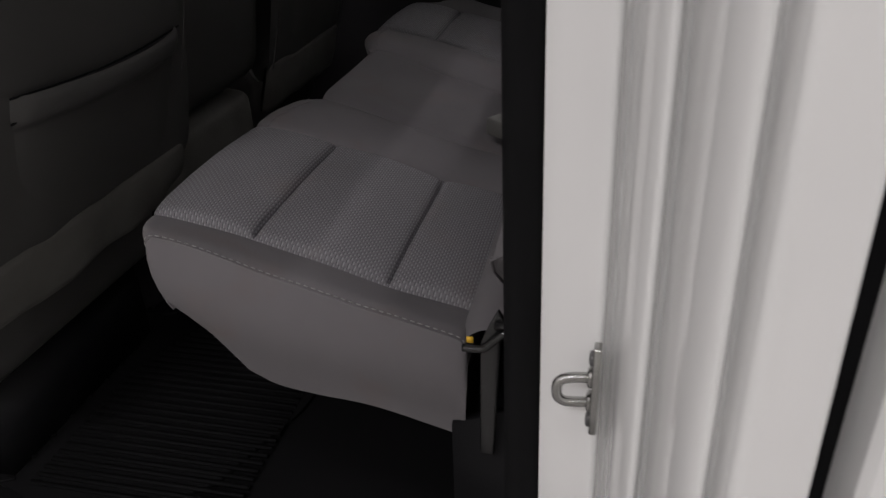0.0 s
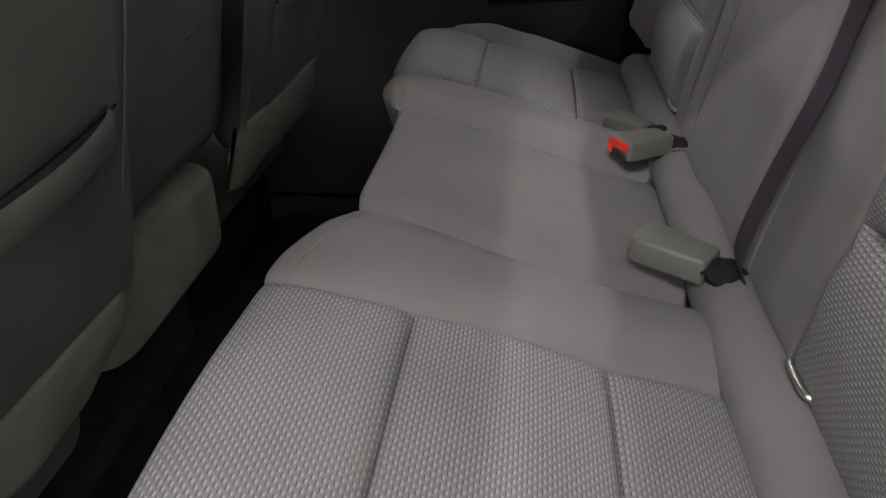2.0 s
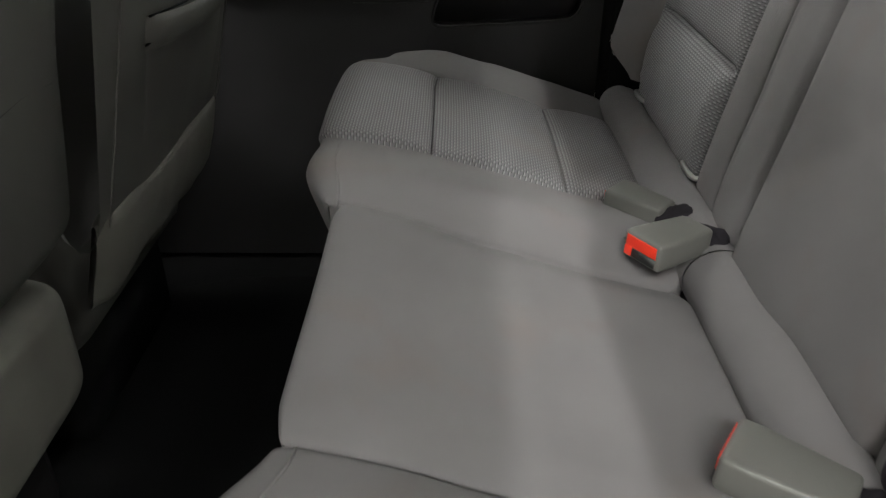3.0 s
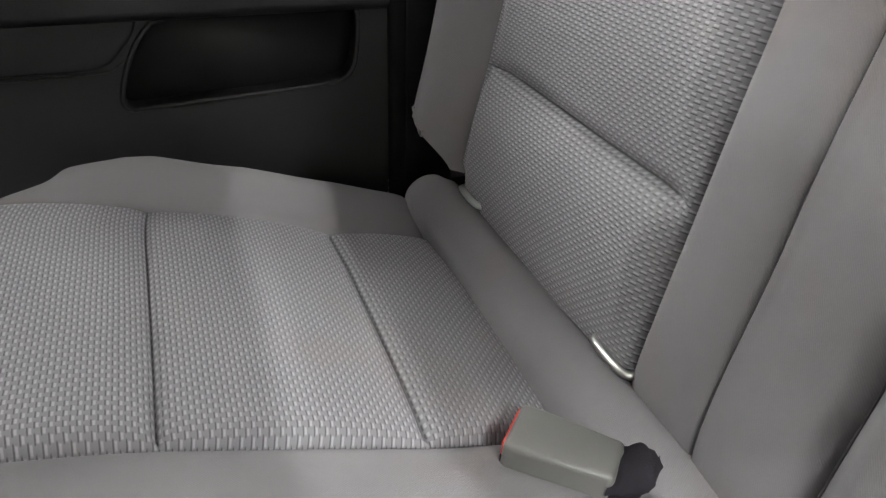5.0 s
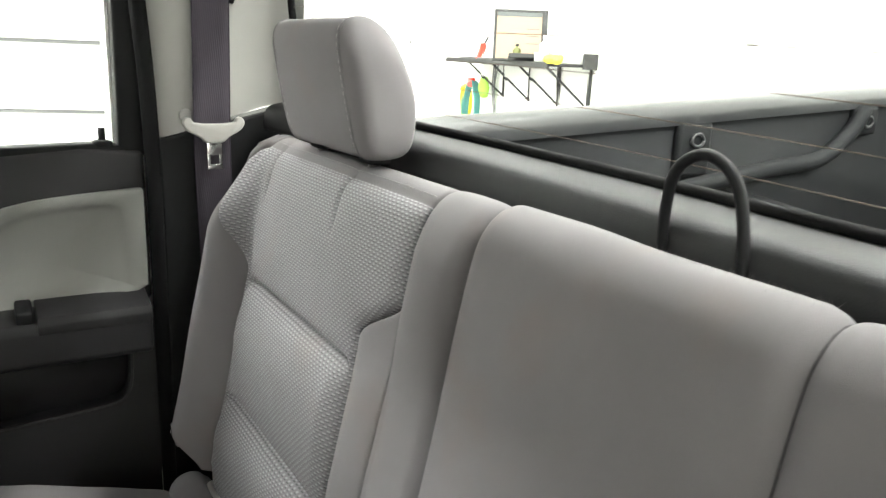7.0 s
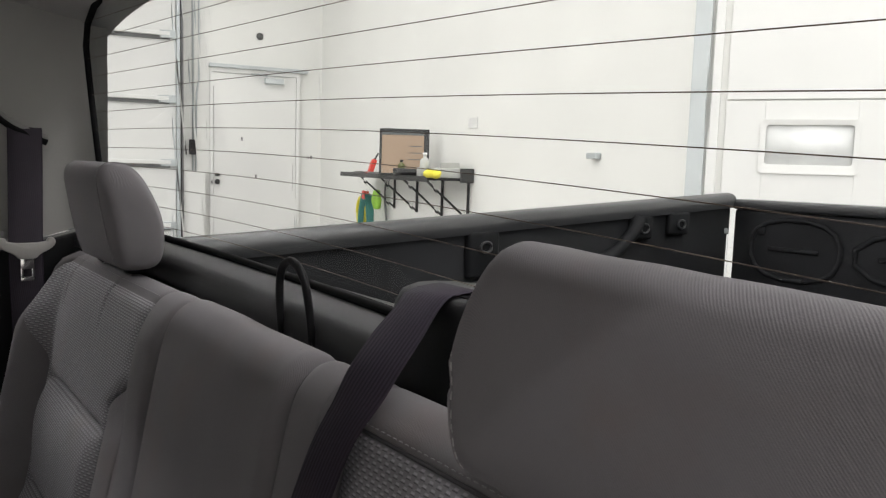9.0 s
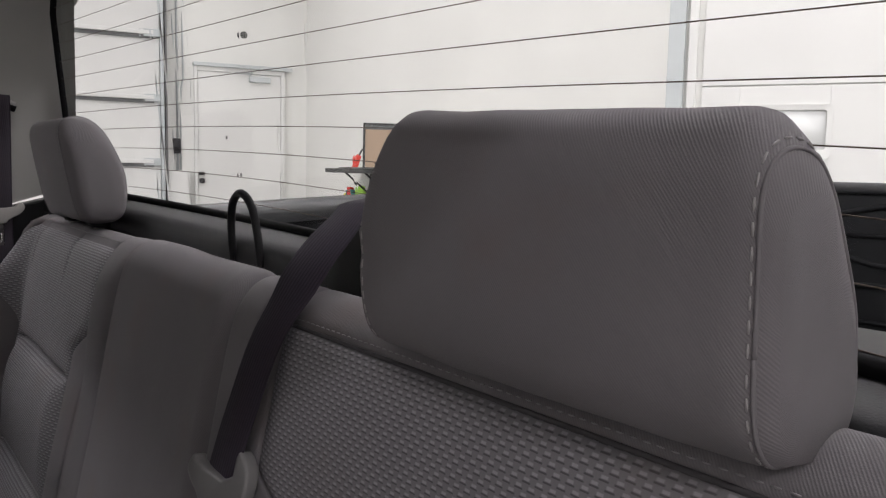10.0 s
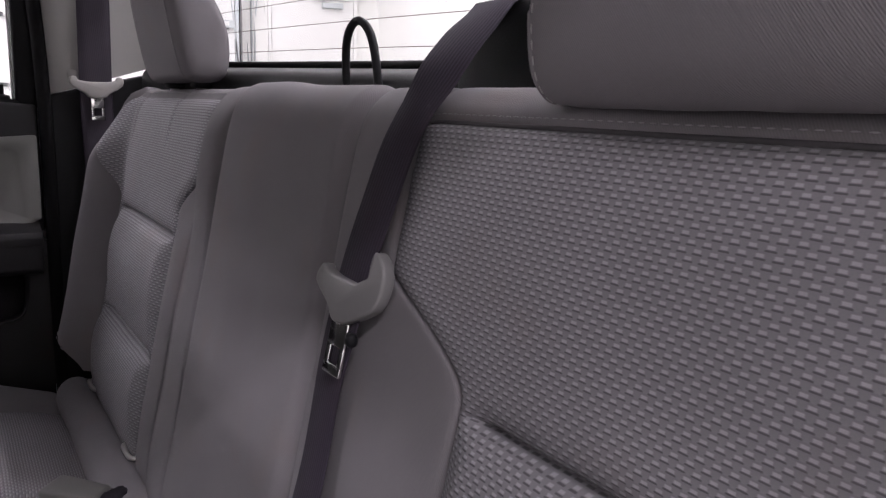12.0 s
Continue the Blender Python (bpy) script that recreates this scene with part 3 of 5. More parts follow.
def back_offset(z, x, ay, side, swell, cut):
    """How far the padding stands forward of the back's base line."""
    front = smoothstep(0.14, 0.09, x)
    h = 0.0
    if side:
        sign = -1 if cut == CUT[-1] else 1
        yi, yo = inner_line(z, sign), outer_line(z)
        join = JOIN[sign]
        if ay > 0.578:
            t = (ay - 0.578) / (EDGE - 0.578)
            h += swell * (smoothstep(0, 0.7, t) * (1 - 0.75 * smoothstep(1.30, 1.41, z)) - 0.7 * max(0, (t - 0.80) / 0.20) ** 2)
        if sign > 0 and 0.215 < ay < 0.285:
            h += 0.007 * hump((ay - 0.215) / 0.07, 0.8) * (1 - smoothstep(1.235, 1.285, z)) * smoothstep(0.98, 1.06, z)
        if ay < join:
            t = (ay - cut) / (join - cut)
            full = (0.004 + 0.009 * smoothstep(1.24, 1.35, z) if sign > 0 else 0.002) * (1 - 0.7 * smoothstep(1.37, 1.41, z))
            h += full * hump(t, 0.6) - 0.003 * smoothstep(cut + 0.016, cut, ay)
        if yi < ay < yo:
            fade = smoothstep(yi, yi + 0.026, ay) * smoothstep(yo, yo - 0.026, ay)
            for a, b in ((0.99, 1.112), (1.112, 1.253), (1.253, 1.410)):
                if a < z < b:
                    t = (z - a) / (b - a)
                    h += fade * (0.011 if b < 1.3 else 0.004) * hump(t ** 1.6, 0.75)
            for line in (1.112, 1.253):
                h += fade * groove(z, line, 0.012, 0.0045)
        h += groove(ay, yi, 0.006 if sign > 0 else 0.004, 0.003) + groove(ay, yo, 0.005, 0.003) + groove(ay, cut, 0.0035, 0.003)
        h += groove(ay, join, 0.003 if sign > 0 else 0.0005, 0.0011)
        for line in (0.600, 0.565, 0.375):
            h += groove(ay, line, 0.0045, 0.0024) * smoothstep(1.340, 1.375, z) * (1 if sign > 0 else 0)
    else:
        proud = 0.006 * smoothstep(0.0, 0.07, ay) if cut == CUT[1] else 0.0
        h += 0.004 + proud - (0.007 + proud) * smoothstep(cut - (0.018 if cut == CUT[1] else 0.012), cut, ay) + groove(ay, cut, 0.0035, 0.003)
    if side and x < 0.12 and yi < ay < yo:
        h += groove(z, CAP[sign], 0.004 if sign < 0 else 0.002, 0.003)
    h += 0.0015 * noise.noise((ay * 9, z * 9, 8.0))
    seam = groove(ay, cut, 0.0045, 0.003) * smoothstep(0.141, 0.128, x)
    return h * front + seam * (1 - front)


def build_back(base, sign, side):
    swell = 0.025 if sign < 0 else 0.046
    prof, length = seam_rows(BACK, 300, 1, (1.112, 1.253, CAP[sign]), 0)
    tang = np.gradient(prof, length, axis=0)
    tang /= np.linalg.norm(tang, axis=1)[:, None]
    front_n = int(np.argmax(prof[:, 1]))

    def row_at(z):
        return int(np.argmin(np.abs(prof[:front_n, 1] - z)))
    last = len(prof) - 1
    zrows = [0, row_at(0.99), row_at(1.112), row_at(1.253), row_at(CAP[sign]), last]

    def ycols(i, k, n):
        z = prof[i, 1]
        if side:
            br = [CUT[sign], JOIN[sign], inner_line(z, sign), outer_line(z), back_edge(z)]
        else:
            br = [-CUT[-1], CUT[1]]
        a, b = br[k], br[k + 1]
        e = min(0.006, (b - a) / 4)
        lo, hi = a + e, b - e
        return [a, a + e * 0.13, a + e * 0.35, a + e * 0.65, *[lo + (hi - lo) * j / n for j in range(n + 1)], b - e * 0.65, b - e * 0.35, b - e * 0.13, b]

    def grid(k, n, ia, ib):
        rows, uvs = [], []
        for i in range(ia, ib + 1):
            x, z = prof[i]
            nx, nz = -tang[i, 1], tang[i, 0]
            r, u = [], []
            for y in ycols(i, k, n):
                h = back_offset(z, x, abs(y), side, swell, CUT[sign] if side else CUT[-1 if y < 0 else 1])
                r.append((x + nx * h, sign * y, z + nz * h))
                u.append((sign * y, length[i]))
            rows.append(r)
            uvs.append(u)
        return sheet(rows, uvs)
    if side:
        part("inner_panel", grid(0, 28, 0, last), CLOTH, base)
        for k, at in ((0, CUT[sign]), (1, JOIN[sign])):
            if k == 0 or sign > 0:
                line = []
                for i in range(row_at(1.0), front_n + 6, 3):
                    x, z = prof[i]
                    h = back_offset(z, x, at, True, swell, CUT[sign]) + 0.0006
                    line.append((x - tang[i, 1] * h, sign * at, z + tang[i, 0] * h))
                part("seam", tube(line, 0.0009, 6), SEAM, base)
        part("inner_bolster", grid(1, 20, 0, last if sign < 0 else row_at(1.334)), CLOTH, base)
        part("outer_bolster", grid(3, 20, row_at(0.993 if sign < 0 else 1.012), last), CLOTH, base)
        part("lower_insert", grid(2, 70, zrows[0], zrows[2]), INSERT, base)
        part("middle_insert", grid(2, 70, zrows[2], zrows[3]), INSERT, base)
        part("upper_insert", grid(2, 150, zrows[3], zrows[4]), INSERT, base)
        part("top_cap", grid(2, 70, zrows[4], last), CLOTH, base)
        # outer side
        rows = []
        for t in (0, 0.25, 0.5, 0.75, 1.0):
            r = []
            for i in range(row_at(1.017 if sign < 0 else 1.036), front_n + 1, 2):
                x, z = prof[i]
                nx, nz = -tang[i, 1], tang[i, 0]
                ye = back_edge(z)
                h = back_offset(z, x, ye, True, swell, CUT[sign])
                x0, z0 = x + nx * h, z + nz * h
                r.append((x0 + (0.139 - x0) * t, sign * (ye + 0.008 * math.sin(math.pi * t)), z0 + (min(z0, 1.39) - z0) * t))
            rows.append(r)
        part("side_panel", sheet(rows, [[(p[0], p[2]) for p in r] for r in rows]), CLOTH, base)
        part("piping", tube([(p[0] - 0.0006, p[1], p[2]) for p in rows[0][::3]], 0.0014, 6), CLOTH, base)
        part("stitching", stitches([(p[0] - 0.0022, p[1] - sign * 0.005, p[2]) for p in rows[0][2:-8]], 0.0038, 0.0030, 0.0006), THREAD_GREY, base)
        part("stitching", stitches([(p[0] + 0.006, p[1] + sign * 0.0012, p[2]) for p in rows[0][2:-8]], 0.0038, 0.0030, 0.0006), THREAD_GREY, base)
        hem = [(r[0][0], r[0][1], r[0][2]) for r in rows]
        part("hem", tube(hem, 0.0032, 6), CLOTH, base)
        # stitched border above the insert
        for i, lift in ((zrows[4] + 3, 0.0005), (zrows[4], 0.0012)):
            line = []
            x, z = prof[i]
            for y in np.linspace(inner_line(z, sign) + 0.006, 0.60, 60):
                h = back_offset(z, x, y, True, swell, CUT[sign]) + lift
                line.append((x - tang[i, 1] * h, sign * y, z + tang[i, 0] * h))
            if lift < 0.001:
                part("stitching", stitches(line, 0.0034, 0.0026, 0.0005), THREAD_GREY, base)
            elif sign < 0:
                # the welt's dark colour stands in for the shadow line along it
                part("cap_welt", tube(line, 0.0013, 6), SEAM, base)
    else:
        part("centre_panel", grid(0, 40, 0, last), CLOTH, base)
        # loose fibres along the worn top
        rng = random.Random(5)
        bm = bmesh.new()
        for _ in range(900):
            x = rng.uniform(0.100, 0.128)
            y = rng.uniform(-CUT[-1] + 0.01, CUT[1] - 0.01)
            z = float(np.interp(x, (0.100, 0.106, 0.122, 0.128), (1.4125, 1.4165, 1.417, 1.4115))) + 0.0005
            d = Vector((rng.gauss(0, 1), rng.gauss(0, 1), 1.4)).normalized() * rng.uniform(0.002, 0.0065)
            a = Vector((x, y, z))
            w = d.cross(Vector((1, 0.3, 0))).normalized() * 0.00013
            bm.faces.new([bm.verts.new(p) for p in (a - w, a + w, a + d)])
        part("fibres", bm, CLOTH, base, smooth=False)


HEAD = [(0.085, 1.436), (0.073, 1.500), (0.066, 1.552), (0.106, 1.554), (0.138, 1.500), (0.142, 1.452), (0.132, 1.428), (0.096, 1.426)]


HEAD_WIDE = [(0.069, 1.447), (0.068, 1.500), (0.066, 1.552), (0.106, 1.554), (0.138, 1.500), (0.142, 1.452), (0.132, 1.428), (0.096, 1.426), (0.079, 1.428)]


def headrest(base, cy, low, high, half, lean=0.0):
    """Padded block with stitched end panels, on two posts."""
    wide_top = half > 0.106
    soft, pinch, top = (0.86, 0.20, 0.22) if wide_top else (0.80, 0.26, 0.42)
    sec = [np.array((x, low + (z - 1.426) * (high - low) / 0.128)) for x, z in chaikin(HEAD_WIDE if wide_top else HEAD, 3)]
    mid = sum(sec) / len(sec)
    sec.append(sec[0])
    run = np.r_[0, np.cumsum([np.linalg.norm(b - a) for a, b in zip(sec, sec[1:])])]

    def ring(t):
        """The outline at t of the half width, -1 to 1."""
        a = abs(t)
        e = max(0.0, (a - soft) / (1 - soft)) ** 2.4
        out = []
        for q in sec:
            front = max(0.0, (mid[0] - q[0]) / 0.035)
            back = e * (0.16 + 0.44 * smoothstep(-0.03, 0.05, q[1] - mid[1])) if wide_top and q[0] > mid[0] else 0.0
            x = mid[0] + (q[0] - mid[0]) * (1 - (pinch * (0.55 if wide_top and t > 0 and q[1] < mid[1] else 1.0)) * e - back) - 0.005 * front * (1 - a * a)
            out.append((x, cy + half * t, mid[1] + (q[1] - mid[1]) * (1 - (((max(0.0, (a - 0.66) / 0.34) ** 1.8 if t > 0 else 0.34 * max(0.0, (a - 0.85) / 0.15) ** 1.8) if wide_top else top * e) if q[1] > mid[1] else (0.07 if wide_top else 0.16) * e)) + lean * (t - 1) * half * smoothstep(low, high - 0.02, q[1]) + 0.0008 * noise.noise((q[0] * 60, t * 4, cy))))
        return out
    ts = [-1 + 2 * k / 48 for k in range(49)]
    caps = []
    for e in (-1, 1):
        end = ring(e)
        cx, cz = (sum(p[k] for p in end) / len(end) for k in (0, 2))
        caps += [[(cx + (x - cx) * f, y, cz + (z - cz) * f) for x, y, z in end] for f in (0.0, 0.55)]
    rows = [caps[0], caps[1], *[ring(t) for t in ts], caps[3], caps[2]]
    us = [-half - 0.06, -half - 0.03, *[half * t for t in ts], half + 0.03, half + 0.06]
    bm = sheet(rows, [[(us[i], run[j]) for j in range(len(sec))] for i in range(len(rows))])
    bmesh.ops.remove_doubles(bm, verts=bm.verts, dist=1e-6)
    hr = part("headrest", bm, CLOTH, base, "grey cloth headrest with stitched end seams")
    for t in ((-0.95, 0.95) if wide_top else (-0.80, 0.80)):
        part("piping", tube(ring(t), 0.0008, 6), CLOTH, hr)
        line = [(mid[0] + (x - mid[0]) * 1.004, y, z + (z - mid[1]) * 0.004) for x, y, z in ring(t * (0.985 if wide_top else 0.955))]
        part("stitching", stitches(line, 0.0042, 0.0028, 0.0005), THREAD if wide_top else THREAD_GREY, hr)
    for dy in (-0.062, 0.062):
        part("post", tube([(0.118, cy + dy, 1.400), (0.106, cy + dy, 1.450)], 0.006), STEEL, hr)
        part("collar", superbox(0.114, cy + dy, low - 0.001, 0.012, 0.016, 0.005, 3.5, 20, 10), BLACK_PLASTIC, hr)
    return hr


wide = thing("wide_bench_backrest", "grey cloth bench backrest with woven inserts, headrest and plain centre", "seat back", "rear bench")
build_back(wide, -1, True)
build_back(wide, 1, False)
headrest(wide, -0.4095, 1.4075, 1.527, 0.1095, 0.040)
narrow = thing("narrow_bench_backrest", "grey cloth bench backrest with woven inserts beside the closed door", "seat back", "rear bench")
build_back(narrow, 1, True)
headrest(narrow, 0.428, 1.425, 1.551, 0.104)


# ---- cab shell ----
structure("cab_floor", block(-1.9, 0.22, -0.70, 0.74, 0.60, 0.65), RUBBER, "black cab floor under the rear bench", "floor", room=False)
structure("cab_rear_wall", block(0.205, 0.26, -0.74, 0.74, 0.62, 1.425), DARK_TRIM, "dark rear cab wall under the window", "wall", room=False)
structure("headliner", sheet([[(x, y, z - 0.035 * (abs(y) / 0.72) ** 6) for y in np.linspace(-0.73, 0.73, 30)] for x, z in spline([(-1.00, 1.81), (-0.85, 1.832), (-0.60, 1.838), (-0.10, 1.815), (0.10, 1.790), (0.165, 1.762)], 24)[0]]), LINER, "grey cloth headliner of the cab", "ceiling", room=False, smooth=True)
roof = [(-1.05, 1.872), (-0.85, 1.902), (-0.60, 1.910), (-0.20, 1.895), (0.10, 1.865), (0.185, 1.828), (0.202, 1.790)]
rr = [[(x, y, z - 0.05 * (1 - 0.85 * smoothstep(0.0, 0.16, x)) * (abs(y) / 0.76) ** 4) for y in np.linspace(-0.74, 0.70, 30)] for x, z in spline(roof, 30)[0]]
structure("cab_roof", sheet(rr), WHITE_PAINT, "white painted cab roof", "roof", room=False, smooth=True)

TIP = 0.026  # how the window ledge rises towards the passenger side


def glass_x(y, z):
    """The bowed rear window."""
    return 0.196 - 0.040 * (y / 0.66) ** 2 - 0.10 * (z - 1.45)


ledge = spline([(0.147, 1.30), (0.147, 1.395), (0.148, 1.420), (0.154, 1.4305), (0.168, 1.4345), (0.185, 1.437), (0.204, 1.439)], 30)[0]
lr = [[(x - (0.03 * (y / 0.66) ** 2 if k > 15 else 0.0), y, z + TIP * y) for y in np.linspace(-0.69, 0.69, 40)] for k, (x, z) in enumerate(ledge)]
structure("window_ledge", sheet(lr), LEDGE, "dark grey plastic trim ledge under the rear window", "trim", room=False, smooth=True)

win = tagged(new("window_1"), "rear cab window with dark heating wires", "window", kind="structure")
ys = [-0.66 + 1.32 * k / 40 for k in range(41)]
zs = [1.432 + 0.338 * k / 12 for k in range(13)]
near = [[(glass_x(y, z), y, z + TIP * y) for y in ys] for z in zs]
far = [[(glass_x(y, z) + 0.0035, y, z + TIP * y) for y in ys] for z in zs]
rim = [[row[j] for row in side] for side in (near, far) for j in (0, -1)]
shell = joined(sheet(near), sheet(far), sheet([near[0], far[0]]), sheet([near[-1], far[-1]]), sheet([rim[0], rim[2]]), sheet([rim[1], rim[3]]))
bmesh.ops.remove_doubles(shell, verts=shell.verts, dist=1e-5)
pane = part("pane", shell, GLASS, win, "clear curved rear window pane", smooth=False)
pane.visible_shadow = False
seal_path = chaikin([(-0.66, 1.440), (-0.40, 1.440), (0.40, 1.440), (0.66, 1.440), (0.662, 1.60), (0.655, 1.760), (0.40, 1.768), (-0.40, 1.768), (-0.655, 1.760), (-0.662, 1.60)], 2)
seal_path.append(seal_path[0])
bm = tube([(glass_x(y, z) - 0.003, y, z + TIP * y) for y, z in seal_path], 0.0048, 8)
part("window_seal", bm, RUBBER, win)
part("black_border", sheet([[(glass_x(y, z) - dx, y, z + TIP * y) for y in ys] for dx, z in ((0.010, 1.426), (0.004, 1.434), (0.002, 1.439), (0.0015, 1.4445))]), RUBBER, win, "black border along the foot of the pane")
for k in range(12):
    # the wires droop towards the passenger side
    pts = []
    for y in ys:
        z = 1.4564 + 0.0257 * k + 0.0354 * y - 0.0274 * y * y
        pts.append((glass_x(y, z) - 0.001, y, z))
    part("heating_wire", tube(pts, 0.00036, 5), WIRE, win)

# passenger side pillar
trim_rows = []
for k in range(25):
    z0 = k / 24
    row = []
    for x, y in spline([(-0.052, 0.722), (-0.020, 0.704), (0.040, 0.700), (0.100, 0.697), (0.140, 0.682), (0.158, 0.660)], 18)[0]:
        f = (x + 0.052) / 0.21
        lo = 1.405 + 0.055 * f
        hi = 1.835 - 0.05 * f
        z = lo + (hi - lo) * z0
        row.append((x + 0.034 * (1 - f) - 0.025 * (1 - f) * z0, y - 0.01 * z0, z))
    trim_rows.append(row)
pillar = structure("pillar_trim", sheet(trim_rows), GREY_TRIM, "light grey plastic rear pillar trim with belt slot", "trim", room=False, smooth=True)
slot = spline([(-0.006, 1.640), (0.006, 1.622), (0.030, 1.600), (0.058, 1.586), (0.080, 1.577)], 20)[0]
part("slot_lip", tube([(x, 0.700 - 0.007 * (z - 1.4) / 0.4, z + 0.004) for x, z in slot], 0.0055, 8), GREY_TRIM, pillar)
part("slot", tube([(x, 0.694, z - 0.002) for x, z in slot], 0.0048, 8), RUBBER, pillar, "black slot for the seat belt")
structure("lower_quarter_trim", prism([(-0.014, 0.66), (0.21, 0.66), (0.21, 1.462), (-0.014, 1.406)], "y", 0.706, 0.745, 0.004), BLACK_PLASTIC, "black plastic lower quarter trim behind the door", "trim", room=False)
structure("pillar_shell", block(-0.06, 0.08, 0.752, 0.80, 0.5, 1.87), WHITE_PAINT, "white painted outer rear pillar", "car body", room=False)
structure("door_seal", tube(spline([(-0.018, 0.712, 0.66), (-0.020, 0.712, 1.0), (-0.021, 0.712, 1.40), (-0.032, 0.708, 1.60), (-0.050, 0.700, 1.82)], 30)[0].tolist(), 0.010), RUBBER, "black rubber door seal", "trim", room=False, smooth=True)

# ---- closed rear door ----
pdoor = thing("rear_door", "closed truck rear door with dark panel and grey upper insert", "car door")
part("door_skin", block(-0.85, -0.035, 0.755, 0.80, 0.55, 1.385, 0.008), WHITE_PAINT, pdoor, "white painted outer skin")
hole = chaikin([(-0.285, 1.055), (-0.260, 1.056), (-0.100, 1.064), (-0.066, 1.070), (-0.060, 1.110), (-0.060, 1.146), (-0.110, 1.146), (-0.240, 1.140), (-0.262, 1.122), (-0.280, 1.085)], 2)
ring = []
for x, z in hole + hole[:1]:
    # out from the pocket's middle to the edge of the panel
    dx, dz = x + 0.17, z - 1.10
    k = min(((0.142 if dx > 0 else 0.68) / abs(dx)) if abs(dx) > 1e-6 else 99, ((0.10 if dz > 0 else 0.44) / abs(dz)) if abs(dz) > 1e-6 else 99)
    ring.append((-0.17 + dx * k, 1.10 + dz * k))
loop = hole + hole[:1]
part("lower_panel", sheet([[(x, 0.712, z) for x, z in ring], [(x, 0.712, z) for x, z in loop], [(x, 0.737, z) for x, z in loop]]), DARK_TRIM, pdoor, smooth=False)
part("lower_corner", block(-0.85, -0.030, 0.7125, 0.735, 0.66, 1.03), DARK_TRIM, pdoor)
part("pocket_back", block(-0.30, -0.05, 0.738, 0.742, 1.05, 1.15), DARK_TRIM, pdoor)
lip = hole + [hole[0]]
part("pocket_lip", tube([(x, 0.711, z) for x, z in lip], 0.0026, 8), DARK_TRIM, pdoor)
part("upper_panel", prism([(-0.85, 1.19), (-0.029, 1.20), (-0.030, 1.392), (-0.10, 1.396), (-0.25, 1.384), (-0.85, 1.370)], "y", 0.716, 0.750, 0.006), DARK_TRIM, pdoor)
shape = chaikin([(-0.034, 1.205), (-0.034, 1.25), (-0.034, 1.335), (-0.034, 1.347), (-0.046, 1.346), (-0.15, 1.339), (-0.205, 1.326), (-0.240, 1.300), (-0.275, 1.245), (-0.305, 1.200)], 2)
dish = chaikin([(-0.050, 1.205), (-0.053, 1.25), (-0.056, 1.315), (-0.060, 1.328), (-0.078, 1.330), (-0.15, 1.325), (-0.196, 1.312), (-0.226, 1.288), (-0.254, 1.240), (-0.272, 1.205)], 2)
rows = [[(x, y, z) for x, z in ring + ring[:1]] for ring, y in ((shape, 0.7165), (shape, 0.7095), ([(-0.155 + (x + 0.155) * 0.985, 1.265 + (z - 1.265) * 0.985) for x, z in shape], 0.7082), (dish, 0.7082), ([(-0.155 + (x + 0.155) * 0.955, 1.265 + (z - 1.265) * 0.955) for x, z in dish], 0.7105), ([(-0.155 + (x + 0.155) * 0.86, 1.265 + (z - 1.265) * 0.86) for x, z in dish], 0.7138), ([(-0.155, 1.265)] * len(dish), 0.7145))]
part("upper_insert", sheet(rows), DOOR_GREY, pdoor, "light grey soft upper insert with a dished middle")
arm = [(0.716, 1.138), (0.678, 1.143), (0.669, 1.150), (0.668, 1.190), (0.672, 1.200), (0.716, 1.210)]
part("armrest", prism(arm, "x", -0.60, -0.0385, 0.004, 3), DARK_TRIM, pdoor)
pad = [(0.716, 1.188), (0.6678, 1.186), (0.6672, 1.198), (0.671, 1.2065), (0.716, 1.2175)]
part("arm_pad", prism(pad, "x", -0.165, -0.0380, 0.0018, 3), DARK_TRIM, pdoor, "dark armrest pad")
part("window_switch", prism([(0.674, 1.198), (0.674, 1.214), (0.700, 1.224), (0.704, 1.200)], "x", -0.186, -0.168, 0.003), BLACK_PLASTIC, pdoor, "black window switch")
pull = [(-0.60, 1.098), (-0.305, 1.098), (-0.287, 1.104), (-0.266, 1.126), (-0.252, 1.160), (-0.60, 1.160)]
part("pull_panel", prism(pull, "y", 0.692, 0.716, 0.004, 3), DARK_TRIM, pdoor)
part("panel_seam", tube([(x, 0.7115, z) for x, z in spline([(-0.40, 1.090), (-0.305, 1.091), (-0.280, 1.098), (-0.258, 1.122), (-0.244, 1.150)], 24)[0]], 0.0011, 6), BLACK, pdoor)
part("handle_bezel", prism(chaikin([(-0.45, 1.190), (-0.287, 1.196), (-0.280, 1.206), (-0.287, 1.214), (-0.45, 1.210)], 1), "y", 0.664, 0.70, 0.003), GREY_PLASTIC, pdoor, "satin grey pull handle trim")
part("window_sill", prism([(-0.85, 1.366), (-0.085, 1.388), (-0.040, 1.386), (-0.040, 1.396), (-0.085, 1.401), (-0.85, 1.378)], "y", 0.720, 0.752, 0.003), BLACK_PLASTIC, pdoor)
part("lock_base", superbox(-0.075, 0.729, 1.400, 0.012, 0.010, 0.005, 3, 20, 10), BLACK_PLASTIC, pdoor)
part("lock_pin", tube([(-0.075, 0.729, 1.398), (-0.075, 0.729, 1.412), (-0.075, 0.729, 1.419)], 0.0042, 10), BLACK_PLASTIC, pdoor, "black lock button on the sill")
part("window_frame", prism([(-0.058, 1.385), (-0.024, 1.385), (-0.040, 1.70), (-0.052, 1.84), (-0.090, 1.84), (-0.055, 1.70)], "y", 0.720, 0.758, 0.005), BLACK_PLASTIC, pdoor)
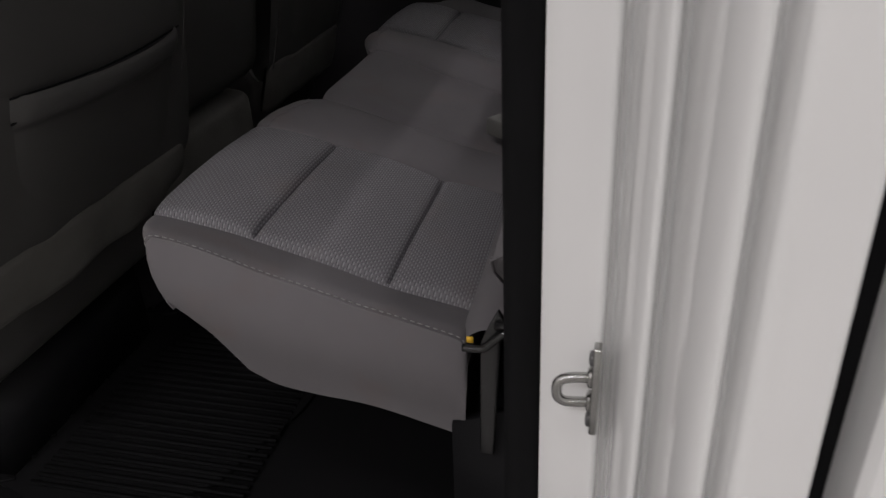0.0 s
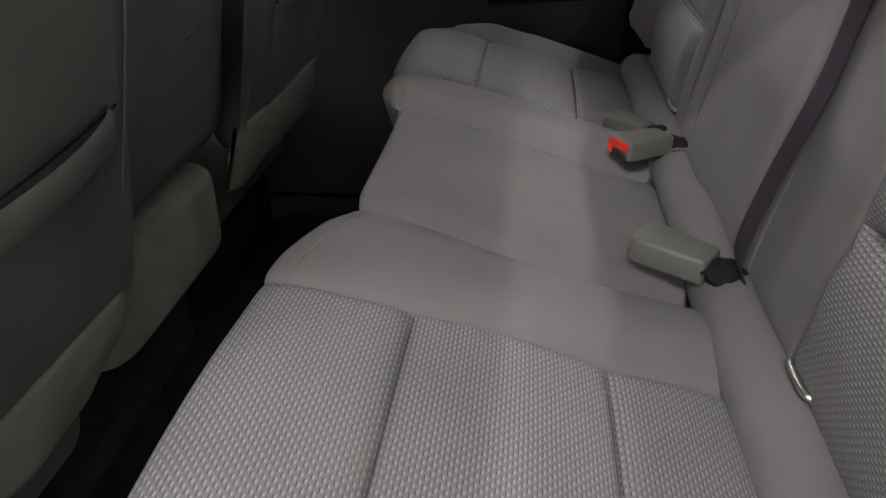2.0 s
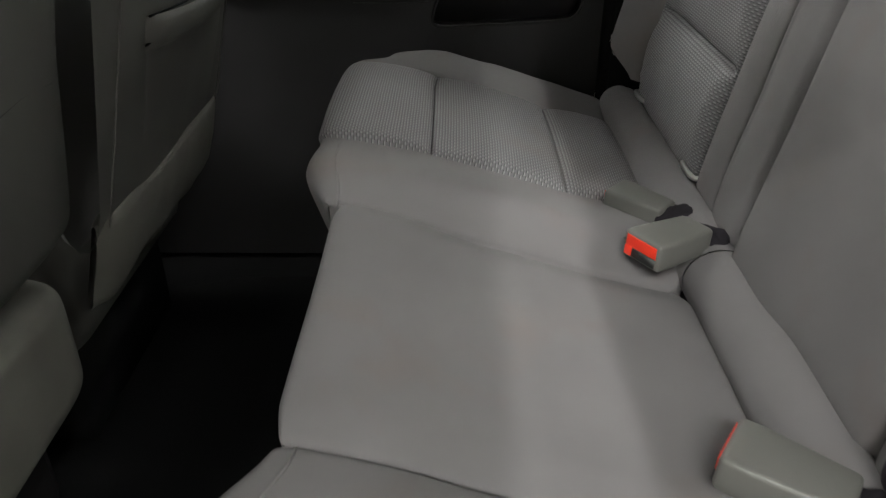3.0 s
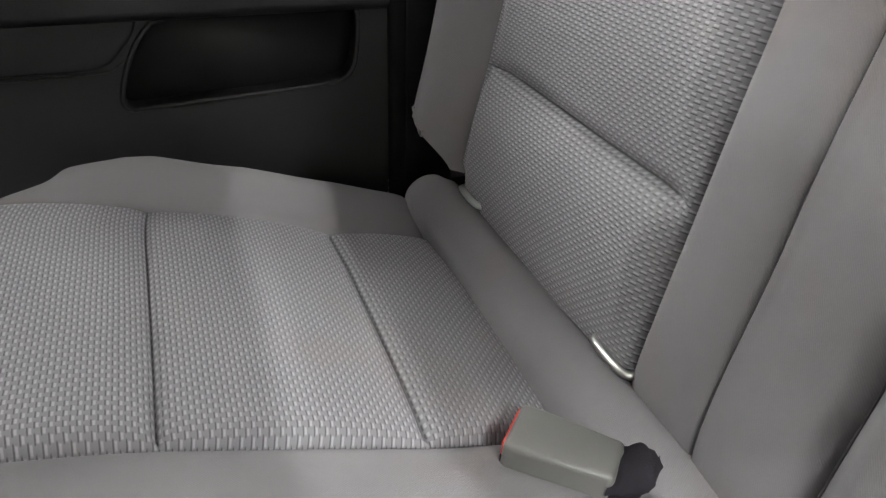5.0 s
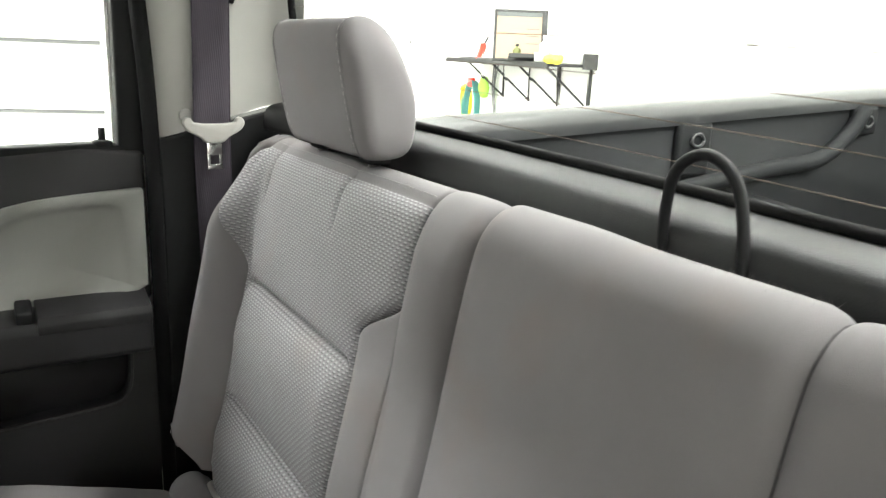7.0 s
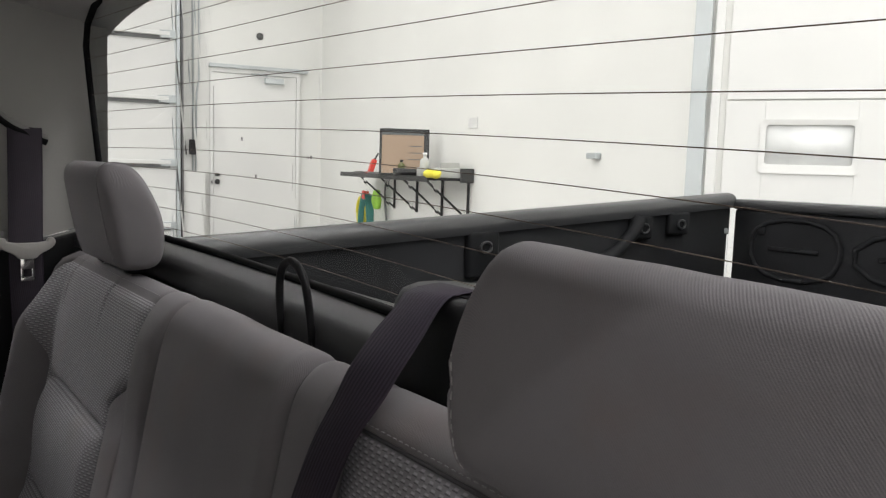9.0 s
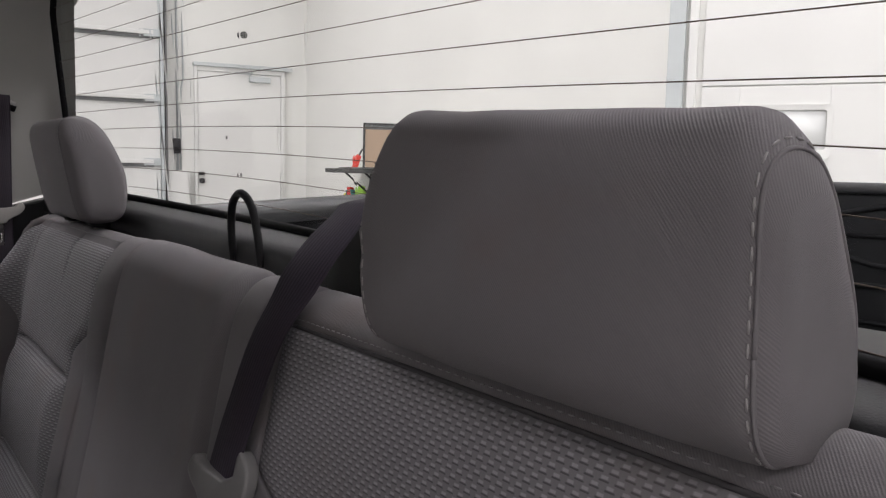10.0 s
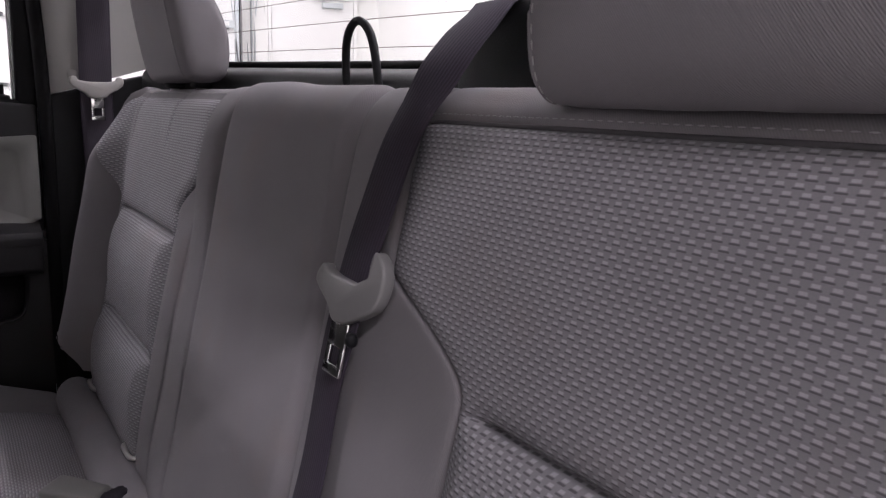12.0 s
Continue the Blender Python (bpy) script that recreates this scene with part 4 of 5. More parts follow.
part("window_frame", prism([(-0.86, 1.78), (-0.10, 1.79), (-0.10, 1.84), (-0.86, 1.84)], "y", 0.715, 0.758, 0.006), BLACK_PLASTIC, pdoor)
sg = part("pane", block(-0.84, -0.05, 0.738, 0.742, 1.385, 1.79), GLASS, pdoor, "clear side window pane", smooth=False)
sg.visible_shadow = False

# front of the cab
structure("centre_pillar", block(-0.93, -0.83, 0.69, 0.79, 0.6, 1.85, 0.01), DARK_TRIM, "dark centre pillar trim behind the front seat", "trim", room=False)
structure("centre_pillar_left", block(-0.98, -0.83, -0.79, -0.70, 0.6, 1.85, 0.01), DARK_TRIM, "dark centre pillar trim beside the open doorway", "trim", room=False)
structure("front_door_panel", block(-1.9, -0.98, 0.70, 0.79, 0.6, 1.38, 0.01), DARK_TRIM, "dark front door panel", "car door", room=False)
structure("front_door_panel_left", block(-1.9, -0.98, -0.79, -0.70, 0.6, 1.38, 0.01), DARK_TRIM, "dark front door panel on the driver side", "car door", room=False)
structure("dashboard", block(-2.0, -1.50, -0.72, 0.72, 0.6, 1.42, 0.03), DARK_TRIM, "dark dashboard at the front of the cab", "dashboard", room=False)
structure("sill_trim", block(-0.85, 0.03, -0.745, -0.665, 0.58, 0.668, 0.008), BLACK_PLASTIC, "black plastic door sill plate", "trim", room=False)

# ---- doorway ----
jamb = [(0.046, -0.772), (0.066, -0.781), (0.080, -0.789), (0.0855, -0.790), (0.0885, -0.776), (0.0915, -0.774), (0.0945, -0.787), (0.098, -0.812), (0.104, -0.829), (0.1105, -0.835), (0.1140, -0.819), (0.1175, -0.817), (0.1210, -0.842), (0.126, -0.868), (0.133, -0.884), (0.1405, -0.890), (0.1440, -0.877), (0.1465, -0.879), (0.1500, -0.9035), (0.165, -0.906), (0.184, -0.9065)]
jamb = spline(jamb, 150)[0].tolist()
jr = []
for k in range(30):
    z = 0.55 + 1.30 * k / 29
    lean = -0.05 * max(0, z - 1.35)
    jr.append([(x + lean * 0.4 - 0.012 * (z - 1.1), y - lean, z) for x, y in jamb] + [(0.184 - 0.012 * (z - 1.1), -0.70 - lean, z)])
structure("door_jamb", sheet(jr), WHITE_PAINT, "glossy white painted rear door jamb of the truck", "car body", room=False, smooth=True)
sealp = [(0.034 - 0.010 * (z - 1.1), -0.762, z) for z in np.linspace(0.6, 1.82, 24)]
structure("doorway_seal", tube(sealp, 0.0145, 14), RUBBER, "thick black rubber doorway seal", "trim", room=False, smooth=True)
structure("jamb_trim", block(0.044, 0.075, -0.768, -0.690, 0.64, 1.82, 0.006), BLACK_PLASTIC, "black inner trim of the doorway", "trim", room=False)
structure("quarter_trim_left", prism([(0.062, 0.66), (0.21, 0.66), (0.21, 1.80), (0.062, 1.80)], "y", -0.735, -0.690, 0.004), BLACK_PLASTIC, "black plastic quarter trim behind the doorway", "trim", room=False)
structure("bed_front_side", block(0.2035, 2.0, -0.915, -0.80, 0.5, 1.44, 0.010), WHITE_PAINT, "white painted outer bed side", "car body", room=False)
# solid black block that stands for the shade between cab and bed
structure("bed_gap", block(0.184, 0.2035, -0.87, -0.70, 0.5, 1.44), RUBBER, "black filler for the shade in the gap between cab and bed", "car body", room=False)

st = thing("door_striker", "zinc steel door striker loop bolted on the white jamb", "door striker")
part("plate", prism(chaikin([(-0.811, 1.042), (-0.793, 1.042), (-0.793, 1.110), (-0.811, 1.110)], 1), "x", 0.0815, 0.0865, 0.0012), STRIKER, st)
part("loop", tube(spline([(0.086, -0.802, 1.0860), (0.068, -0.805, 1.0860), (0.0615, -0.806, 1.083), (0.060, -0.806, 1.0765), (0.0615, -0.806, 1.070), (0.068, -0.805, 1.0670), (0.086, -0.802, 1.0670)], 24)[0].tolist(), 0.0034, 10), STRIKER, st)
for z in (1.0860, 1.0670):
    part("collar", moved(superbox(0, 0, 0, 0.0025, 0.0068, 0.0068, 2.4, 18, 8), pose(0.0805, -0.8025, z)), STRIKER, st)
for z in (1.052, 1.100):
    part("screw", moved(superbox(0, 0, 0, 0.0022, 0.0050, 0.0050, 2.4, 16, 8), pose(0.0808, -0.802, z)), STEEL_DARK, st, "dark screw head")

# ---- rear seat hardware ----
for y0, y1 in ((0.287, 0.329), (0.531, 0.573), (-0.329, -0.287)):
    lb = thing("anchor_bar", "bright steel child seat anchor bar in the seat crease", "anchor bar", "child seat anchors")
    path = [(0.03, y0, 1.000), (0.004, y0, 1.001), (-0.001, y0 + 0.004, 1.002), (-0.002, (y0 + y1) / 2, 1.002), (-0.001, y1 - 0.004, 1.002), (0.004, y1, 1.001), (0.03, y1, 1.000)]
    part("bar", tube(spline(path, 30)[0].tolist(), 0.0031, 8), STEEL, lb)


def buckle(cx, cy, cz, fx, fy, pitch, label, size=1.0):
    """Buckle head: its button end points along (fx, fy); a folded webbing boot runs back into the crease."""
    b = thing("belt_buckle", label, "seat belt buckle", "belt buckles")
    f = Vector((fx, fy, pitch)).normalized()
    side = Vector((0, 0, 1)).cross(f).normalized()
    up = f.cross(side)
    m = basis((cx, cy, cz), f, side, up)
    L, W, T = 0.036 * size, 0.0225 * size, 0.0130 * size
    top = [(-L, -W * 0.80), (-L, W * 0.80), (L * 0.6, W), (L, W * 0.97), (L, -W * 0.97), (L * 0.6, -W)]
    part("body", moved(prism(top, "z", -T, T, 0.0042, 3), m), GREY_PLASTIC, b)
    part("button", moved(prism([(-W * 0.78, -T * 0.10), (W * 0.78, -T * 0.10), (W * 0.78, T * 0.72), (-W * 0.78, T * 0.72)], "x", L - 0.004, L + 0.0008, 0.0006), m), RED, b, "red release button")
    part("button_tab", moved(prism([(-W * 0.78, -T * 0.74), (-W * 0.45, -T * 0.74), (-W * 0.45, -T * 0.08), (-W * 0.78, -T * 0.08)], "x", L - 0.004, L + 0.0020, 0.0006), m), RED, b)
    part("slot", moved(prism([(-W * 0.42, -T * 0.72), (W * 0.78, -T * 0.72), (W * 0.78, -T * 0.18), (-W * 0.42, -T * 0.18)], "x", L - 0.002, L + 0.0009), m), BLACK, b)
    part("seam", moved(tube([(-L * 0.95, -W * 0.83, 0.002), (L * 0.6, -W * 1.005, 0.002), (L * 0.98, -W * 0.98, 0.002)], 0.0006, 5), m), BLACK, b)
    # boot
    a = Vector((cx, cy, cz)) - f * L * 0.9
    e = Vector((0.012, a.y - fy * 0.02, 0.968))
    rows = []
    for k in range(33):
        t = k / 32
        c = a.lerp(e, t) + Vector((0, 0, 0.006 * math.sin(math.pi * t)))
        w, h = 0.017 + 0.006 * t, 0.0085 + 0.004 * math.sin(math.pi * t)
        row = []
        for j in range(21):
            an = 2 * math.pi * j / 20
            n = 1 + 0.28 * noise.noise((cx * 9 + t * 5, math.cos(an) * 1.6, math.sin(an) * 1.6 + cy * 7)) + 0.09 * noise.noise((cy * 30 + t * 14, math.cos(an) * 3.4, math.sin(an) * 3.4))
            row.append(c + side * (w * math.cos(an) * n) + up * (h * math.sin(an) * n))
        rows.append(row)
    part("boot", sheet(rows), BOOT, b, "wrinkled dark webbing at the buckle")
    return b


buckle(-0.058, 0.151, 1.001, -0.84, -0.54, 0.06, "grey belt buckle with red button facing the open door")
buckle(-0.063, 0.2495, 0.990, -0.73, 0.68, 0.06, "grey belt buckle lying against the narrow cushion", 0.88)
buckle(-0.060, -0.131, 1.003, -0.82, 0.57, 0.06, "grey belt buckle lying on the centre place")


def tongue(parent_label, group, centre, wide, down, plastic, slanted=False):
    """Sliding tongue: plastic body with a belt slot, and a steel plate with an eye."""
    b = thing("belt_tongue", parent_label, "belt tongue", group)
    w, d = Vector(wide).normalized(), Vector(down).normalized()
    d = (d - w * d.dot(w)).normalized()
    m = basis(centre, w, d, w.cross(d))
    out = [(-0.036, -0.013), (-0.039, -0.005), (-0.033, 0.004), (-0.016, 0.012), (-0.012, 0.019), (0.012, 0.019), (0.016, 0.012), (0.033, 0.004), (0.039, -0.005), (0.036, -0.013), (0.028, -0.013), (0.0255, -0.005), (-0.0255, -0.005), (-0.028, -0.013)]
    if slanted:
        # the slot runs askew through a fuller body, with one horn taller
        out = [(0.026, -0.008), (0.033, 0.002), (0.031, 0.009), (0.012, 0.019), (0.0075, 0.027), (-0.005, 0.027), (-0.026, 0.016), (-0.035, 0.009), (-0.0385, -0.004), (-0.037, -0.015), (-0.030, -0.022), (-0.022, -0.025), (-0.0215, -0.001), (0.0215, -0.001)]
    low = 0.025 if slanted else 0.017
    out = chaikin(out, 1)
    part("body", moved(prism(out, "z", -0.0048, 0.0048, 0.0022, 3), m), plastic, b)
    plate = joined(block(-0.0095, 0.0095, low, low + 0.017, -0.0015, 0.0015, 0.0008), block(-0.0095, -0.0050, low + 0.015, low + 0.031, -0.0015, 0.0015, 0.0008), block(0.0050, 0.0095, low + 0.015, low + 0.031, -0.0015, 0.0015, 0.0008), block(-0.0095, 0.0095, low + 0.028, low + 0.035, -0.0015, 0.0015, 0.0008))
    part("steel_plate", moved(plate, m), CHROME, b, "bright steel latch plate")
    return b


# centre belt: from the guide box over the backrest down into the crease
belt = thing("centre_seat_belt", "dark purple-grey belt webbing hanging over the bench backrest", "seat belt", "seat belts")
bp = spline([(0.192, -0.177, 1.462), (0.178, -0.178, 1.4748), (0.152, -0.180, 1.4740), (0.138, -0.185, 1.4690), (0.105, -0.194, 1.441), (0.089, -0.1925, 1.418), (0.0735, -0.187, 1.388), (0.0635, -0.178, 1.350), (0.054, -0.169, 1.308), (0.044, -0.153, 1.240), (0.029, -0.153, 1.165), (0.004, -0.152, 1.080), (-0.010, -0.152, 1.015), (0.004, -0.152, 0.985)], 80)[0].tolist()
wd = []
for p in bp:
    k = smoothstep(1.30, 1.20, p[2])
    wd.append((-0.20 * smoothstep(1.47, 1.45, p[2]) * smoothstep(1.40, 1.43, p[2]) + 0.08 * k, 1.0, 0.0))
part("webbing", ribbon(bp, wd, 0.0405), BELT, belt)
tongue("grey plastic belt tongue hanging on the centre belt", "belt tongues", (0.0510, -0.1652, 1.2987), (-0.12, 0.98, 0.05), (-0.22, 0.12, -1.0), GREY_TONGUE, True)
part("stop_button", superbox(0.0455, -0.178, 1.265, 0.004, 0.004, 0.0045, 2.5, 16, 8), BLACK_PLASTIC, belt, "small black stop button")

gb = thing("belt_guide_box", "black plastic belt guide box on the window ledge", "belt guide")
rows = []
for k, (dx, z, q) in enumerate([(0.0, 1.385, 1.0), (0.0, 1.440, 1.0), (0.002, 1.462, 0.96), (0.006, 1.470, 0.92), (0.012, 1.4725, 0.87)]):
    ring = chaikin([(0.1405 + dx, -0.120 - 0.066 * (1 - q)), (0.215, -0.120 - 0.066 * (1 - q)), (0.215, -0.258 + 0.066 * (1 - q)), (0.140 + dx, -0.258 + 0.066 * (1 - q))], 2)
    rows.append([(x, y - 0.0 + (0.012 if y > -0.18 else -0.006) * (1.47 - z) / 0.09, z) for x, y in ring + ring[:1]])
rows.append([(0.178, -0.186, 1.4728)] * len(rows[0]))
part("housing", sheet(rows), BLACK_PLASTIC, gb)
part("mouth", block(0.160, 0.1735, -0.206, -0.150, 1.4715, 1.4735, 0.0008), RUBBER, gb, "belt slot in the top")

lp = thing("tether_loop", "black plastic coated tether loop behind the backrest", "tether loop")
part("loop", tube(spline([(0.148, 0.034, 1.35), (0.147, 0.035, 1.40), (0.144, 0.034, 1.440), (0.142, 0.026, 1.464), (0.141, 0.006, 1.474), (0.142, -0.013, 1.464), (0.144, -0.021, 1.440), (0.147, -0.023, 1.40), (0.148, -0.022, 1.35)], 50)[0].tolist(), 0.0036, 10), BLACK_PLASTIC, lp)

sb = thing("side_seat_belt", "purple-grey belt webbing hanging from the pillar slot", "seat belt", "seat belts")
bp = spline([(0.051, 0.705, 1.602), (0.050, 0.690, 1.588), (0.049, 0.688, 1.52), (0.048, 0.690, 1.43), (0.049, 0.694, 1.36), (0.055, 0.698, 1.15), (0.06, 0.70, 0.95)], 40)[0].tolist()
part("webbing", ribbon(bp, (1.0, 0.0, 0.0), 0.0455), BELT_LIGHT, sb)
for edge in (-0.0222, 0.0222):
    part("selvage", tube([(x + edge, y - 0.0006, z) for x, y, z in bp], 0.0007, 5), BELT, sb, "dark woven edge")
tongue("pale grey plastic belt tongue hanging at the pillar", "belt tongues", (0.0485, 0.684, 1.422), (1.0, 0.02, 0.0), (0.0, 0.0, -1.0), PALE_PLASTIC)
bs = thing("belt_stop", "small grey round belt stop on the pillar trim", "belt stop")
part("button", superbox(0.018, 0.699, 1.436, 0.008, 0.003, 0.008, 2.2, 20, 10), GREY_TRIM, bs)

# hinge bracket at the open door
hb = thing("seat_hinge", "black steel seat hinge bracket at the bench end", "hinge bracket")
part("upright", prism([(-0.020, 0.86), (-0.006, 0.86), (0.000, 0.985), (0.004, 1.016), (-0.002, 1.026), (-0.010, 1.010), (-0.018, 0.990)], "y", -0.648, -0.642, 0.0015), BLACK_GLOSS, hb)
part("arm", tube([(-0.004, -0.650, 1.012), (0.014, -0.652, 1.015), (0.050, -0.655, 1.026)], 0.0042, 8), BLACK_GLOSS, hb)
part("brace", tube(spline([(-0.034, -0.648, 0.984), (-0.016, -0.650, 0.986), (-0.004, -0.652, 0.998), (0.006, -0.652, 1.008)], 14)[0].tolist(), 0.0036, 8), BLACK_GLOSS, hb)
part("pivot", moved(superbox(0, 0, 0, 0.011, 0.004, 0.011, 2.3, 28, 12), pose(0.026, -0.630, 1.000 + 0.027)), RUBBER, hb, "round black pivot cover")
part("label", block(-0.030, -0.024, -0.6495, -0.648, 0.991, 0.997), YELLOW, hb, "small yellow tag")
part("bolt", moved(superbox(0, 0, 0, 0.006, 0.004, 0.006, 2.6, 12, 8), pose(0.037, -0.668, 0.985)), BLACK_PLASTIC, hb)
part("base_plate", prism([(-0.05, 0.65), (0.09, 0.65), (0.09, 0.97), (0.05, 0.985), (0.0, 0.90), (-0.05, 0.88)], "y", -0.634, -0.622), BLACK_PLASTIC, hb)
structure("bench_base", block(-0.06, 0.19, -0.60, 0.60, 0.65, 0.86, 0.01), BLACK_PLASTIC, "black carpeted bench base", "seat base", room=False)

# ---- front seats ----


def padded_back(prof, ya, yb, mid, taper):
    """A stuffed seat back: its outline drawn in towards both sides."""
    cols = [ya + (yb - ya) * k / 24 for k in range(25)]
    rows = []
    for x, z in prof + prof[:1]:
        row = []
        for k, y in enumerate(cols):
            e = abs(2 * k / 24 - 1)
            q = 1 - taper * max(0.0, (e - 0.78) / 0.22) ** 2.6
            row.append((mid[0] + (x - mid[0]) * q + 0.004 * noise.noise((y * 7, z * 6, 2)), y, mid[1] + (z - mid[1]) * (1 - (1 - q) * 0.12)))
        rows.append(row)
    return sheet(rows, [[(y, i * 0.03) for y in cols] for i in range(len(rows))])


def front_seat(name, ya, yb, label, more=0.0, ahead=0.0):
    """A front seat seen from behind; more: how far its outer edge lies beyond ya; ahead: how far it is slid forward."""
    outer = ya - more
    fs = thing(name, label, "car seat", "front seats")
    fs.location.x = -1.12 * ahead
    prof = chaikin([(-0.606, 0.955), (-0.556, 0.960), (-0.528, 1.060), (-0.500, 1.170), (-0.450, 1.390), (-0.425, 1.500), (-0.435, 1.570), (-0.500, 1.590), (-0.550, 1.520), (-0.640, 1.150)], 2)
    bm = padded_back(prof, outer, yb, (-0.54, 1.25), 0.32)
    part("backrest", bm, VINYL, fs)
    # pocket: slack panel with a rolled hem
    w = yb - ya
    pc = [ya + w * (0.15 + 0.74 * k / 30) for k in range(31)]
    rows = []
    for i in range(49):
        v = i / 48
        row = []
        for k, y in enumerate(pc):
            u = k / 30
            top = 1.173 - 0.006 * math.sin(math.pi * u) + 0.004 * smoothstep(0.9, 1.0, u)
            z = 1.000 + (top - 1.000) * v
            x = np.interp(z, [0.96, 1.06, 1.17], [-0.556, -0.528, -0.500])
            slack = 0.015 * math.sin(math.pi * u) ** 0.6 * v ** 1.5 + 0.0060 * math.sin(math.pi * u) ** 0.6 - 0.0032
            hem = smoothstep(0.0, 0.05, u) * smoothstep(1.0, 0.95, u) * (0.004 * smoothstep(0.80, 0.84, v) + 0.007 * hump((v - 0.80) / 0.20, 0.55)) if v > 0.80 else 0.0
            row.append((x + slack + hem + 0.002 * noise.noise((y * 12, z * 14, 5)), y, z))
        rows.append(row)
    part("map_pocket", sheet(rows), VINYL, fs, "slack grey map pocket with a rolled hem")
    # black tube that draws the shade in the pocket's mouth
    part("pocket_shade", tube([(np.interp(1.17, [1.06, 1.17], [-0.528, -0.500]) + 0.004 + 0.007 * math.sin(math.pi * k / 30), y, 1.173 - 0.006 * math.sin(math.pi * k / 30)) for k, y in enumerate(pc)], 0.0011, 6), RUBBER, fs)
    # short black tube for the shaded crease where the hem folds
    part("hem_fold_shade", tube([(-0.5045 + 0.006 * smoothstep(0, 4, k), pc[0] + w * 0.012 * k, 1.146 + 0.0006 * k) for k in range(6)], 0.0012, 6), RUBBER, fs)
    for y in (outer + 0.02, yb - w * 0.06):
        part("edge_seam", tube([(np.interp(z, [0.96, 1.17, 1.50], [-0.557, -0.501, -0.428]) + 0.001, y, z) for z in np.linspace(0.97, 1.5, 12)], 0.0011, 6), VINYL, fs)
    # carpet skirt, uneven along its lower edge
    n = 40
    rows = []
    for i in range(13):
        a = 2 * math.pi * i / 12
        row = []
        for k in range(n + 1):
            u = k / n
            y = outer + (yb - outer) * u
            low = (0.912 if ya < 0 else 0.893) + 0.010 * noise.noise((y * 11, 4.0, 1.0)) + 0.022 * smoothstep(0.80, 0.93, u) * (1 if ya < 0 else -0.3) + 0.010 * smoothstep(0.12, 0.0, u)
            zc, hz = (low + 0.998) / 2, (0.998 - low) / 2
            endk = min(1.0, 0.25 + 12 * min(u, 1 - u))
            z = zc + hz * math.copysign(abs(math.sin(a)) ** 0.5, math.sin(a))
            x = -0.556 + 0.25 * (z - 0.99) + 0.013 * endk * math.copysign(abs(math.cos(a)) ** 0.6, math.cos(a)) + 0.004 * noise.noise((y * 18, z * 20, 9.0))
            row.append((x, y, z))
        rows.append(row)
    part("skirt", sheet(rows), CARPET, fs, "pale carpet skirt under the backrest")
    part("cushion", block(-1.05, -0.62, ya, yb, 0.80, 0.98, 0.04, 3), VINYL, fs)
    part("base", block(-1.0, -0.66, ya + 0.05, yb - 0.05, 0.65, 0.80), BLACK_PLASTIC, fs)
    return fs


front_seat("driver_seat", -0.640, -0.205, "grey vinyl-backed front seat with map pocket beside the open doorway", 0.010)
front_seat("passenger_seat", 0.206, 0.603, "grey vinyl-backed front seat with map pocket and carpet skirt", 0.024, 0.037)
fc = thing("centre_front_seat", "grey centre front seat with vinyl back above a carpeted base", "car seat", "front seats")
back = chaikin([(-0.690, 0.975), (-0.612, 0.980), (-0.590, 1.060), (-0.562, 1.200), (-0.520, 1.380), (-0.520, 1.460), (-0.580, 1.480), (-0.640, 1.400), (-0.710, 1.150)], 3)
part("backrest", padded_back(back, -0.204, 0.172, (-0.60, 1.23), 0.30), VINYL, fc)
part("seam", tube([(-0.572, 0.04, 1.150), (-0.571, 0.09, 1.155), (-0.573, 0.14, 1.150)], 0.0012, 6), BLACK, fc)
part("base", superbox(-0.785, -0.005, 0.902, 0.178, 0.166, 0.066, 8.0, 72, 36), CARPET, fc, "pale carpet covered base")

structure("console", block(-1.56, -0.70, -0.20, 0.18, 0.64, 1.06, 0.02), DARK_TRIM, "dark console between the front seats", "console", room=False)

# ---- floor mat ----
mat = thing("floor_mat", "black ribbed rubber floor mat before the rear bench", "floor mat")
part("tray", prism(chaikin([(-0.76, -0.63), (-0.30, -0.63), (-0.30, 0.64), (-0.78, 0.64), (-0.78, 0.10), (-0.66, 0.02), (-0.62, -0.10), (-0.66, -0.19), (-0.76, -0.21)], 2), "z", 0.650, 0.657, 0.002), RUBBER, mat)
for k in range(30):
    y = -0.60 + 0.0145 * k
    part("rib", block(-0.63 + 0.06 * smoothstep(15, 29, k), -0.34, y, y + 0.006, 0.656, 0.6605), RUBBER, mat)
for i in range(9):
    for j in range(3):
        y, x = -0.60 + 0.042 * i, -0.735 + 0.035 * j
        part("tread_bar", moved(block(-0.011, 0.011, -0.0022, 0.0022, 0.656, 0.660), pose(x, y, 0, 0, 0, 28)), RUBBER, mat)
part("rim", tube(spline([(-0.76, -0.62, 0.658), (-0.76, -0.21, 0.658), (-0.66, -0.20, 0.658), (-0.62, -0.11, 0.658), (-0.65, 0.0, 0.658)], 40)[0].tolist(), 0.004, 6), RUBBER, mat)

# ---- truck bed ----


def rail_z(x):
    return 1.408 + 0.0533 * (x - 0.30)


